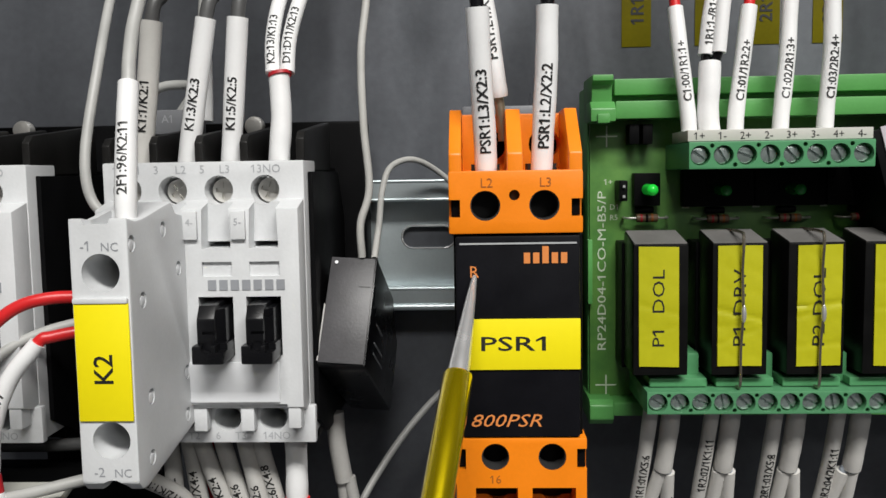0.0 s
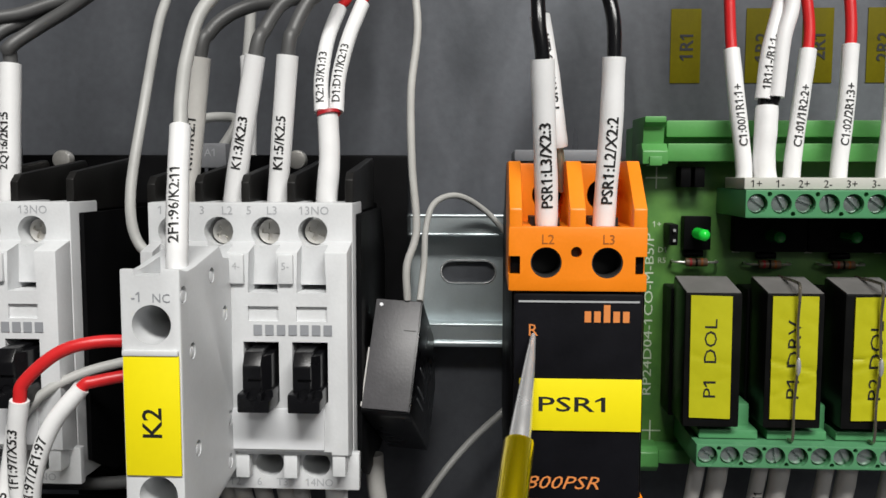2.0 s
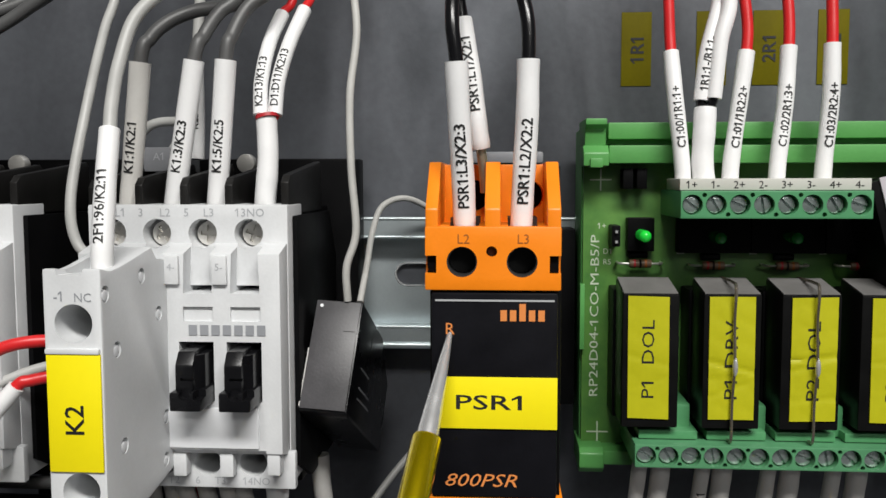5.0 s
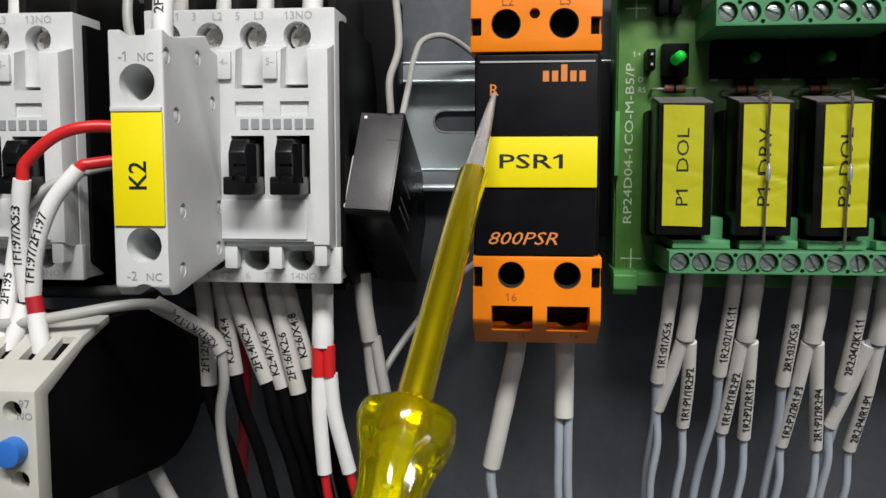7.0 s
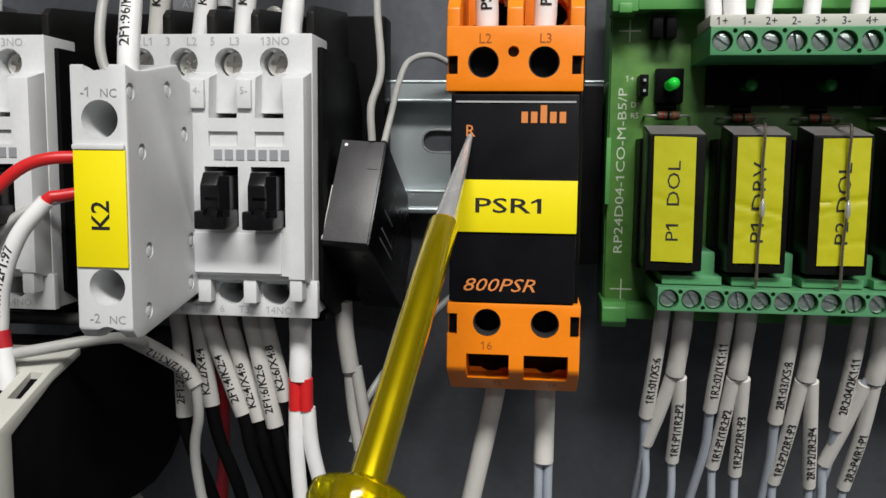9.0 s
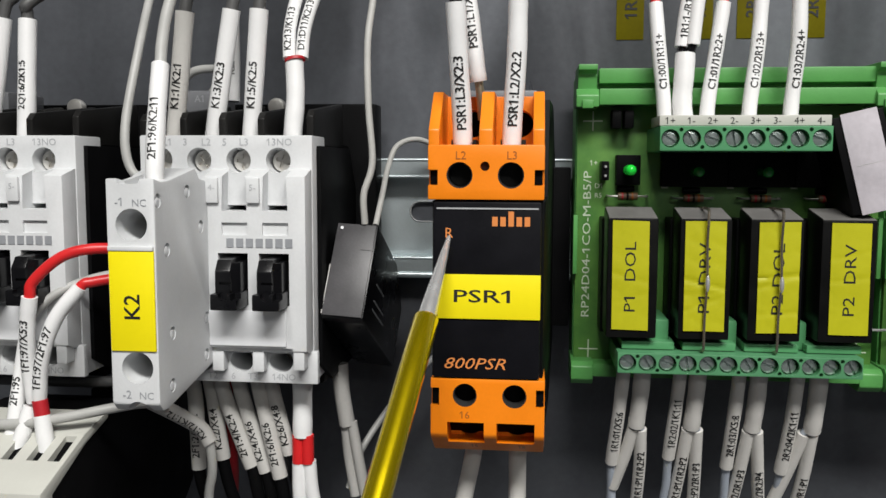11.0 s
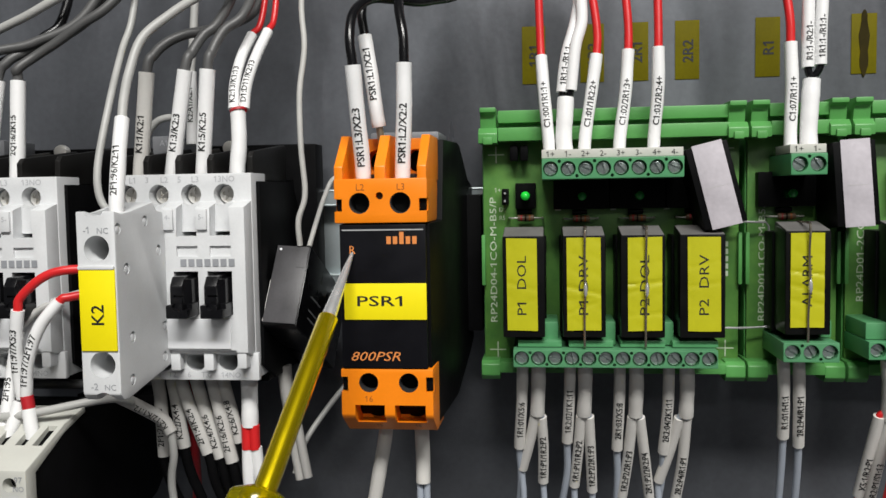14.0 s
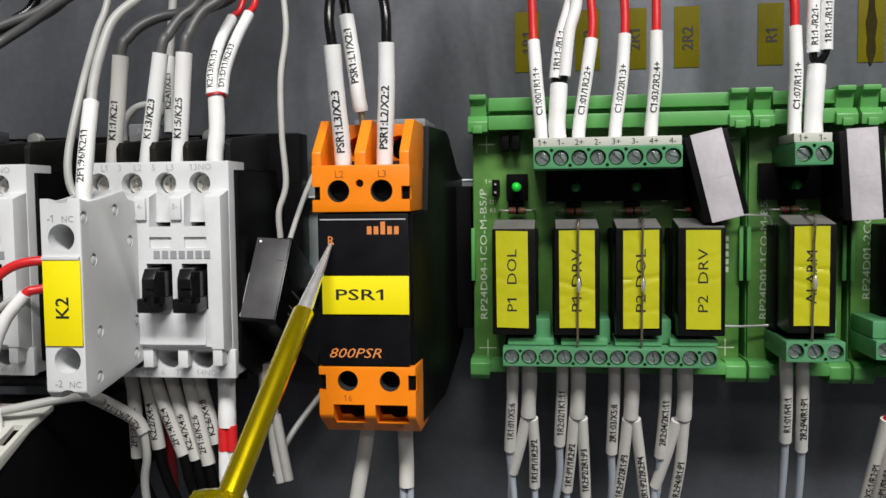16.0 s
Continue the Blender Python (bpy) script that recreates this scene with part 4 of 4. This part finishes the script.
        part("insulation", tube(B(), core, r * 0.62, 10), mat, t)
        s = part("marker_sleeve", tube(B(), pp, r, 16), stem_mat, t, "white printed marker sleeve")
        if txt:
            wrapped(txt, size, pp, r, 0.06, s)
    return t


twin("pair of wires in one white sleeve, in a board terminal", [(57.3, 199, 8.5), (56.6, 199.5, 15), (57.0, 200.2, 22), (57.3, 200.9, 27.4)],
     [(56.2, 200.4, 29.0), (57.6, 201.5, 40), (60.6, 204, 51), (62, 206, 62)], [(58.8, 199.6, 29.4), (60.2, 200.5, 42), (62.2, 201.6, 50), (61.8, 203, 60)], 1.75, BLACK_WIRE, BLACK_WIRE, "1R1:1-/R1:1-", "", True,
     ([(62.5, 208, 90)], [(61.0, 208, 90)]))
twin("pair of wires in one white sleeve, in a board terminal", [(126.8, 199, 8.5), (126.6, 199.5, 15), (127.2, 200.2, 24), (127.8, 200.9, 30.6)],
     [(126.6, 200.6, 34.0), (126.7, 201.2, 44), (127.0, 202, 54), (127.4, 204, 66)], [(130.0, 200.4, 34.6), (130.2, 201, 44), (130.8, 202, 54), (131.2, 204, 66)], 1.75, BLACK_WIRE, BLACK_WIRE, "R1:1-/R2:1-", "1R1:1-/R1:1-", True,
     ([(127.4, 208, 92)], [(131, 208, 92)]))

# ---- wires below the boards ----
def lean(p):
    """A point of a hanging wire moved back, the lower the farther."""
    y = min(196.5 + 0.42 * max(0.0, -51 - p[2]), 226)
    k = (y + 54) / (p[1] + 54)
    return (52 + (p[0] - 52) * k, y, -1.8 + (p[2] + 1.8) * k)



for s, a, b, c, w in (
        ("1R1:01/X5:6", (43.6, 203, -51), (43.3, 202, -64), (42.4, 202, -79.5), [(42.8, 203, -90), (42.0, 205, -105), (42.5, 210, -130)]),
        ("1R2:02/1K1:11", (58.2, 203, -51), (57.8, 202, -64), (57.1, 202, -77.5), [(57.0, 203, -88), (54.5, 205, -105), (53, 210, -130)]),
        ("2R1:03/X5:8", (73.2, 203, -51), (72.9, 202, -64), (72.2, 202, -79.5), [(72.4, 203, -90), (71.5, 205, -105), (70, 210, -130)]),
        ("2R2:04/2K1:11", (87.9, 203, -51), (87.4, 202, -66), (86.0, 201, -80.0), [(85.6, 203, -90), (83.5, 205, -105), (82, 210, -130)]),
        ("R1:01/H1:1", (121.1, 203, -50), (121.2, 202, -62), (121.0, 202, -75), [(120.8, 203, -86), (120, 205, -105), (119, 210, -130)]),
        ("2R2:P4/R1:P1", (125.6, 203, -50), (125.6, 202, -62), (125.5, 202, -77.5), [(125.4, 203, -88), (124.6, 205, -105), (124, 210, -130)])):
    a, b, c, w = lean(a), lean(b), lean(c), [lean(q) for q in w]
    w = wire("pale grey wire with a printed marker sleeve, below a board terminal", [a, b, c], 1.75, w, 1.15, BLUE_WIRE, "", SLEEVE_IVORY_DIM, 1.8, 0.3, "lower control wires")
    wrapped(s, 2.0, spline([c, b, a], 10), 1.75, 0.14, [o for o in w.children if o.name.startswith("marker_sleeve")][0])
LOWER_PAIRS = (
    (48.4, [(47.4, 201.5, -69.5), (45.6, 202.5, -78), (43.2, 204, -87)], [(49.2, 200.6, -69.5), (49.8, 200.6, -79), (49.7, 201, -90)], "", "1R1:P1/1R2:P2"),
    (62.6, [(61.4, 201, -69.2), (60.4, 201, -80), (59.2, 201, -91)], [(63.6, 200.6, -69.2), (64.2, 200.6, -81), (64.6, 201, -92.5)], "1R1:P1/1R2:P2", "1R2:P2/2R1:P3"),
    (78.0, [(76.8, 201, -69.2), (75.4, 201, -82), (73.6, 201, -94)], [(78.8, 200.6, -69.2), (80.4, 200.6, -82), (81.8, 201, -94.5)], "1R2:P2/2R1:P3", "2R1:P2/2R2:P4"),
    (93.0, [(90.8, 201.5, -69.5), (88.0, 202.5, -80), (85.0, 204, -90)], [(92.6, 200.6, -69.5), (91.6, 200.6, -82), (89.6, 201, -94.5)], "", "2R2:P4/R1:P1"),
    (151.0, [(148.0, 201, -68.0), (145.2, 201, -80), (142.4, 201, -92)], [(150.4, 200.6, -68.0), (147.8, 200.6, -82), (145.4, 201, -94)], "X5:1/R2:P1", "R2:P1/S1:13"),
)
for x, pa, pb, sa, sb in LOWER_PAIRS:
    stem = [lean(q) for q in ((x, 203, -51), (x, 201.5, -60), (x - 0.4, 201, -68.6))]
    pa, pb = [lean(q) for q in pa], [lean(q) for q in pb]
    t = thing("paired_wire", stem[0], "pair of grey wires leaving one ivory sleeve, below a board terminal", "wire", "paired wires below the boards")
    part("common_sleeve", tube(B(), spline(stem, 10), 2.2, 16, uneven(x)), SLEEVE_IVORY_DIM, t, "plain ivory common sleeve")
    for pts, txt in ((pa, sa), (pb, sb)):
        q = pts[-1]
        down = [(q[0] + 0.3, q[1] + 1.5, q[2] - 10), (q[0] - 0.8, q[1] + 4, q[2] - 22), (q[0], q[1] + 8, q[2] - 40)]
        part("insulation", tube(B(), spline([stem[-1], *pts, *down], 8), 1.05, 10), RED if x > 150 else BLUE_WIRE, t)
        s = part("marker_sleeve", tube(B(), spline(pts, 10), 1.68, 16), SLEEVE_IVORY_DIM, t, "printed marker sleeve")
        if txt:
            wrapped(txt, 2.0, spline(pts[::-1], 10), 1.72, 0.10, s)

wire("red wire with a white printed sleeve, below a board terminal", [(156.5, 203, -51), (155.6, 202, -62), (153.4, 202, -80)], 1.9, [(152.6, 202, -88), (151.4, 203, -98), (150, 208, -130)], 1.9, RED, "", SLEEVE, 1.9, 0.2, "red control wires")

# ---- wires of the phase relay ----
wire("black wire with a white printed marker sleeve, in the orange relay", [(5.2, 154.0, 2.6), (5.0, 153.2, 10), (4.4, 151.5, 21), (3.9, 150.2, 31.4)], 2.0,
     [(3.2, 150.6, 38), (3.6, 154, 45), (7, 160, 49.5), (12, 166, 50.5), (20, 176, 52), (30, 190, 60), (34, 204, 90)], 1.25, BLACK_WIRE, "PSR1:L3/X2:3", SLEEVE, 2.0, 0.14)
wire("black wire with a white printed marker sleeve, in the orange relay", [(15.1, 154.4, 2.6), (15.4, 154.0, 10), (16.0, 153.6, 21), (16.2, 153.2, 32.0)], 2.0,
     [(16.0, 154, 39), (14.6, 157, 46), (13.6, 163, 53), (10, 175, 64), (6, 200, 95)], 1.25, BLACK_WIRE, "PSR1:L2/X2:2", SLEEVE, 2.0, 0.16)
wire("black wire with a white printed marker sleeve, behind the orange relay", [(7.7, 163, 17.2), (7.2, 162.5, 21), (6.0, 163, 30), (4.2, 164, 41)], 1.9,
     [(3.4, 165, 48), (5, 168, 55), (10, 176, 62), (14, 195, 95)], 1.25, BLACK_WIRE, "PSR1:L1/X2:1", SLEEVE, 1.9, 0.28,
     extra=lambda t: part("ferrule", tube(B(), spline([(7.7, 163, 17.6), (8.2, 163.2, 14), (8.6, 163.6, 9)], 4), 0.95, 12), BRASS, t, "dull crimped ferrule"))
wire("white wire with an ivory sleeve, under the orange relay", [(8.0, 166, -58), (6.8, 167, -67), (4.6, 168, -78), (2.0, 169, -91)], 1.95, [(2.4, 170, -99), (4.2, 173, -110), (6, 180, -140)], 1.1, BLUE_WIRE, "", SLEEVE_IVORY_DIM)
t = thing("paired_wire", (17.2, 166, -58), "pair of pale wires in one ivory sleeve under the orange relay", "wire", "paired wires")
part("common_sleeve", tube(B(), spline([(17.2, 166, -58), (17.0, 167, -65), (17.0, 168, -72), (17.0, 168, -79.5)], 10), 2.0, 16), SLEEVE_IVORY_DIM, t, "plain ivory common sleeve")
for dx in (-0.95, 0.95):
    part("insulation", tube(B(), spline([(17.0 + dx, 168, -77), (17.0 + dx, 168.4, -86), (17.2 + 1.1 * dx, 170, -98), (18.6 + 1.2 * dx, 175, -118), (20 + dx, 182, -145)], 8), 0.95, 12), BLUE_WIRE, t)

# ---- wires of the contactors ----
for s, a, b, c, w in (
        ("K1:1/K2:1", (-69.7, 185, 3.0), (-69.2, 185, 9.5), (-65.8, 184, 36.6), [(-64.0, 185.5, 42), (-60.6, 187.5, 45.8), (-56, 190, 48.4), (-52, 193, 49.8), (-46, 201, 53), (-40, 212, 62), (-36, 224, 90)]),
        ("K1:3/K2:3", (-59.7, 185, 3.0), (-59.0, 185, 9.5), (-54.0, 184, 36.9), [(-52.4, 186.0, 42.5), (-50.0, 189, 47.8), (-46.6, 192, 52), (-44, 200, 64), (-42, 212, 95)]),
        ("K1:5/K2:5", (-50.2, 185, 3.0), (-49.7, 185, 9.5), (-47.1, 184, 36.9), [(-46.0, 185.5, 42.5), (-43.4, 188.5, 48.8), (-38.6, 192, 54), (-37, 200, 66), (-36, 212, 95)]),
        ("2Q1:2/2K1:1", (-128.9, 185, 3.0), (-128.4, 185, 9.5), (-125, 184, 36.0), [(-121, 182, 42), (-114, 186, 45), (-104, 190, 48), (-90, 196, 58), (-78, 206, 90)]),
        ("2Q1:4/2K1:3", (-118.9, 185, 3.0), (-118.4, 185, 9.5), (-114.6, 186, 36.0), [(-112, 187, 41.5), (-108, 190, 45), (-102, 194, 48), (-90, 202, 60), (-80, 212, 90)]),
        ("2Q1:6/2K1:5", (-109.2, 185, 3.0), (-108.8, 185, 10), (-108.6, 187, 35.8), [(-108.2, 186, 39), (-103.6, 189, 43.6), (-97, 190.5, 48), (-90, 191.5, 53), (-82, 194, 59), (-70, 202, 75)])):
    wire("dark grey power wire with white printed sleeve, in a contactor", [a, b, c], 2.25, w, 1.5, DARK_WIRE, s, SLEEVE_IVORY_DIM if s == "K1:1/K2:1" else SLEEVE, 2.1, 0.30, "contactor power wires")


def red_band(t):
    part("band", tube(B(), [Vector((-39.0, 186.6, 24.6)), Vector((-39.15, 186.75, 25.3))], 2.55, 16), RED_TAPE, t, "thin dark red band")


red_band(twin("pair of red wires in one white sleeve, in a contactor terminal", [(-39.7, 185, 3.0), (-39.2, 185, 9), (-38.8, 185.8, 16), (-39.3, 186.9, 25.2)],
     [(-40.7, 187.2, 25.4), (-41.2, 190, 33), (-40.6, 195, 42), (-38.8, 200, 49.5)], [(-37.5, 187.2, 25.4), (-37.4, 190, 33), (-36.0, 195, 42), (-33.6, 200, 50.5)], 1.62, RED, RED, "K2:13/K1:13", "D1:D11/K2:13", True,
     ([(-36.4, 204, 57), (-34, 214, 95)], [(-32.4, 204, 58), (-32, 214, 95)]), SLEEVE, 1.8))
wire("grey wire with a white printed sleeve, rising from the auxiliary contact", [(-59.4, 150.5, -6.4), (-59.4, 151, 0), (-60.4, 155, 11), (-61.2, 159, 20.8)], 1.95,
     [(-61.8, 161.5, 26), (-62.2, 166, 34), (-60.6, 171, 44), (-55, 177, 51.5), (-49, 184, 58), (-38, 198, 68), (-26, 212, 92)], 1.3, GREY_WIRE, "2F1:96/K2:11", SLEEVE, 2.0, 0.22)
lead = thing("wire", (-75, 176, -3), "thin grey wire rising beside the auxiliary contact", "wire", "thin grey wires")
part("insulation", tube(B(), spline([(-70, 174.5, -6), (-76.4, 175, -2), (-78.4, 176.5, 8), (-77.6, 183, 27), (-78.4, 194, 45), (-77.2, 200, 58), (-75, 206, 92)], 9), 1.1, 12), GREY_WIRE, lead)
lead = thing("wire", (-62, 206, 19), "grey coil wire with a printed sleeve behind the contactor", "wire", "thin grey wires")
part("insulation", tube(B(), spline([(-70, 208, 17), (-66, 210, 24.5), (-70, 212, 26), (-76, 212, 25), (-80, 212, 20), (-81, 214, 12)], 9), 1.2, 12), GREY_WIRE, lead)
coil = [(-62.0, 206, 16.5), (-62.0, 207, 27), (-62.4, 208, 40)]
sl = part("marker_sleeve", tube(B(), spline(coil, 10), 1.8, 14), SLEEVE, lead, "white printed marker sleeve")
wrapped("K2:A1/X2:1", 1.8, spline(coil, 10), 1.8, 0.3, sl)
part("insulation", tube(B(), spline([(-62.4, 208, 39.5), (-61.6, 209, 52), (-59, 212, 95)], 9), 1.3, 12), GREY_WIRE, lead)
for pts, r, mat, lab in (
        ([(-150, 186, 44), (-125, 189, 49), (-111, 190, 54.2), (-101, 190.5, 59), (-88, 194, 68), (-76, 202, 90)], 1.35, GREY_WIRE, "light grey wire crossing above the contactors"),
        ([(-150, 192, 30), (-126, 192, 39), (-112, 193, 45), (-104, 194, 50), (-99, 198, 58), (-96, 206, 90)], 1.5, BLACK_WIRE, "black wire crossing above the contactors")):
    t = thing("wire", pts[0], lab, "wire", "crossing wires")
    part("insulation", tube(B(), spline(pts, 10), r, 12), mat, t)

# below the contactor
for k, (a, b, c, s) in enumerate((
        ((-67.6, 186, -52), (-66.4, 186, -62), (-65.9, 186, -79.5), "2F1:2/K2:2"),
        ((-63.4, 187, -52), (-62.2, 187, -60), (-59.8, 187, -77), "K2:2/X4:4"),
        ((-60.2, 186, -52), (-58.4, 186, -60.5), (-51.8, 186, -78.5), "2F1:4/K2:4"),
        ((-56.0, 187, -52), (-54.0, 187, -61), (-48.3, 187, -80), "K2:4/X4:6"),
        ((-50.2, 186, -52), (-48.8, 186, -60.5), (-44.2, 186, -81), "2F1:6/K2:6"),
        ((-47.2, 187, -52), (-46.0, 187, -59.5), (-41.8, 187, -75), "K2:6/X4:8"))):
    down = [(c[0] + 1.6, c[1] + 1, c[2] - 9), (c[0] + 4.5, c[1] + 5, c[2] - 22), (c[0] + 8, c[1] + 14, c[2] - 50)]
    # sleeve colour holds the shade under the contactor
    w = wire("black power wire with a printed marker sleeve, below a contactor terminal", [a, b, c], 1.95, down, 1.6, BLACK, "", SLEEVE_SHADED, 1.9, 0.2, "lower power wires")
    sl = [o for o in w.children if o.name.startswith("marker_sleeve")][0]
    wrapped(s, 2.0, spline([c, b, a], 10), 1.95, 0.12, sl)
twin("pair of red and white wires below a contactor terminal", [(-37.8, 185, -52), (-37.8, 185, -60), (-37.9, 185, -69.5)],
     [(-38.9, 185, -76.0), (-38.9, 185, -86), (-38.0, 185.5, -100)], [(-36.3, 185.2, -76.0), (-35.4, 185.6, -86), (-32.4, 187, -100)], 1.75, RED, RED, "", "", True,
     ([(-37, 188, -112), (-35, 196, -140)], [(-30.5, 190, -112), (-28, 198, -140)]), SLEEVE)
bt = thing("wire", (-37.8, 184, -72), "short red double sleeve between white sleeves", "wire", "paired wires")
for x in (-38.9, -36.5):
    part("insulation", tube(B(), [Vector((x, 184.6, -69.0)), Vector((x, 184.6, -76.4))], 1.6, 12), RED, bt)
t = thing("wire", (-32, 200, -56), "ivory sleeve splitting into two thin printed sleeves behind the suppressor", "wire", "paired wires")
part("common_sleeve", tube(B(), spline([(-31.5, 200, -54), (-31, 200, -62), (-29.6, 200, -71)], 8), 2.2, 14), SLEEVE_SHADED, t)
part("marker_sleeve", tube(B(), spline([(-30.2, 200.5, -70), (-29.4, 201, -80), (-27.6, 201, -91)], 8), 1.5, 12), SLEEVE_SHADED, t)
part("marker_sleeve", tube(B(), spline([(-28.4, 200, -70), (-26.6, 200, -80), (-24.8, 200, -90)], 8), 1.5, 12), SLEEVE_SHADED, t)
t = thing("wire", (-20, 220, -60), "thin grey lead running behind the orange relay", "wire", "thin grey wires")
part("insulation", tube(B(), spline([(8, 228, -42), (0, 226, -50), (-10, 220, -58), (-19, 214, -68), (-27, 206, -80), (-30, 203, -90)], 9), 0.95, 10), GREY_WIRE, t)

# dim wires behind and under the overload relay
for pts, r, mat, lab in (
        ([(-62, 197, -50), (-60.8, 194, -62), (-60.5, 196, -80), (-64, 205, -96), (-67, 211, -112), (-67, 216, -145)], 1.5, RED_TAPE, "dark red wire hanging behind the contactor wires"),
        ([(-130, 190, -58.5), (-104, 188, -58), (-86, 188, -57.4), (-74, 190, -54), (-70, 192, -50)], 1.5, DARK_WIRE, "dark grey wire crossing behind the overload relay")):
    t = thing("wire", pts[0], lab, "wire", "crossing wires")
    part("insulation", tube(B(), spline(pts, 10), r, 12), mat, t)
for pts in ([(-115, 205, -98), (-114.6, 206, -112), (-114.4, 208, -145)], [(-102, 205, -98), (-102, 206, -112), (-101.6, 208, -145)], [(-90.6, 203, -100), (-88, 205, -110), (-82.7, 206, -122), (-76, 210, -148)]):
    t = thing("wire", pts[0], "plain sleeve hanging below the overload relay, shade put in its grey", "wire", "wires below the overload relay")
    part("marker_sleeve", tube(B(), spline(pts, 8), 2.0, 12), SLEEVE_SHADED, t)

# wires over the overload relay
t = thing("wire", (-72, 170, -57), "grey wire with a printed sleeve, looping over the overload relay", "wire", "thin grey wires")
part("insulation", tube(B(), spline([(-128, 161, -63), (-110, 160.5, -61.6), (-96.7, 160, -60.6), (-86.6, 161, -59.0), (-77, 164, -57.4), (-72, 169, -57.6), (-69, 173, -59.5)], 9), 1.2, 12), GREY_WIRE, t)
loop = [(-72.5, 172.5, -58.0), (-67, 176, -62.3), (-62, 178, -66.2), (-59.6, 178, -70)]
sl = part("marker_sleeve", tube(B(), spline(loop, 8), 1.9, 14), SLEEVE_SHADED, t)
wrapped("K2:12/K1:12", 1.8, spline(loop[::-1], 8), 1.9, 0.1, sl)
part("insulation", tube(B(), spline([(-59.8, 178, -69), (-59.6, 179, -77), (-61.6, 182, -91), (-58, 190, -130)], 8), 1.2, 12), GREY_WIRE, t)
wire("red wire from the auxiliary contact with a white printed sleeve", [(-95.6, 162, -56), (-95.8, 161, -48), (-94.6, 159, -38), (-93.2, 158.2, -30.6)], 1.75,
     [(-92.2, 158.4, -27), (-86, 159.6, -21.6), (-79, 161.5, -19.8), (-70, 166, -20.5), (-66, 170, -21)], 1.25, RED, "1F1:97/X5:3", SLEEVE, 2.0, 0.3, "red control wires")
wire("red wire from the auxiliary contact with a white printed sleeve", [(-92.8, 159.6, -54.6), (-91.0, 158.4, -45), (-87.4, 158.6, -35.5), (-82, 160, -28.4)], 1.65,
     [(-79.6, 161, -27.4), (-73, 164, -26.6), (-66, 170, -27)], 1.2, RED, "1F1:97/2F1:97", SLEEVE, 2.0, 0.1, "red control wires")
wire("grey wire with a white printed sleeve, rising from the overload relay", [(-102.0, 160, -71), (-100.6, 162, -60), (-99.8, 164.5, -48), (-99.0, 166.5, -38)], 1.7,
     [(-97.8, 168.5, -35.5), (-94.5, 171, -32), (-88.5, 174, -29), (-80, 177, -27), (-72, 179, -26)], 1.1, GREY_WIRE, "2F1:95", SLEEVE, 1.9, 0.42)
t = thing("wire", (-90.4, 158.6, -69), "white sleeve with a dark red band entering the overload relay", "wire", "red control wires")
part("marker_sleeve", tube(B(), spline([(-89.8, 158, -72), (-91.0, 158.6, -65), (-92.2, 159.4, -58.4)], 8), 1.9, 16), SLEEVE, t)
part("band", tube(B(), spline([(-92.1, 159.4, -58.6), (-92.7, 159.6, -54.8)], 4), 1.75, 16), RED_TAPE, t, "dark red band")
part("marker_sleeve", tube(B(), spline([(-99.0, 158, -70), (-97.4, 160, -63), (-96.0, 161.6, -57)], 8), 1.9, 16), SLEEVE, t)


# ---- screwdriver, its tip against the relay's front ----
def screwdriver():
    tip, ax = Vector((2.9, 149.45, -14.9)), Vector((-0.138, -0.702, -0.699)).normalized()
    t = thing("screwdriver", tip, "slim clear yellow screwdriver, its steel tip on the relay", "screwdriver")

    def at(a):
        return tip + a * ax
    bm = tube(B(), [at(a) for a in (0.1, 0.8, 5, 11, 19, 22, 96)], 1.0, 20, lambda u: (0.3, 0.5, 0.85, 1.25, 1.75, 1.75, 1.75)[round(u * 6)])
    part("blade", bm, BLADE, t, "bright steel blade")
    part("sheath", tube(B(), [at(a) for a in (20.5, 20.9, 40, 69)], 2.46, 24, lambda u: (0.94, 1, 1, 1)[round(u * 3)]), SLEEVED, t, "clear yellow insulating sheath")
    bm = B()
    prof = [(a - 2.0, r) for a, r in ((67.0, 2.4), (67.4, 5.4), (68.4, 6.7), (70.2, 6.9), (72.6, 6.3), (75.6, 5.1), (78.6, 4.5), (82, 4.35), (88, 4.8), (96, 5.6), (105, 6.2), (114, 6.2), (120, 5.6), (122, 3.6))]
    rings = []
    u = ax.orthogonal().normalized()
    v = ax.cross(u)
    for a, r in prof:
        ring = []
        for k in range(36):
            th = 2 * math.pi * k / 36
            rr = r * (1 - 0.20 * (1 if 69 < a < 118 else 0.4) * (0.5 + 0.5 * math.cos(6 * th)) ** 2)
            ring.append(bm.verts.new(at(a) + rr * (math.cos(th) * u + math.sin(th) * v)))
        rings.append(ring)
    for a, b in zip(rings, rings[1:]):
        for k in range(36):
            bm.faces.new((a[k], a[(k + 1) % 36], b[(k + 1) % 36], b[k]))
    bm.faces.new(rings[0][::-1]), bm.faces.new(rings[-1])
    part("handle", bm, AMBER, t, "fluted clear yellow handle")
    return t


screwdriver()
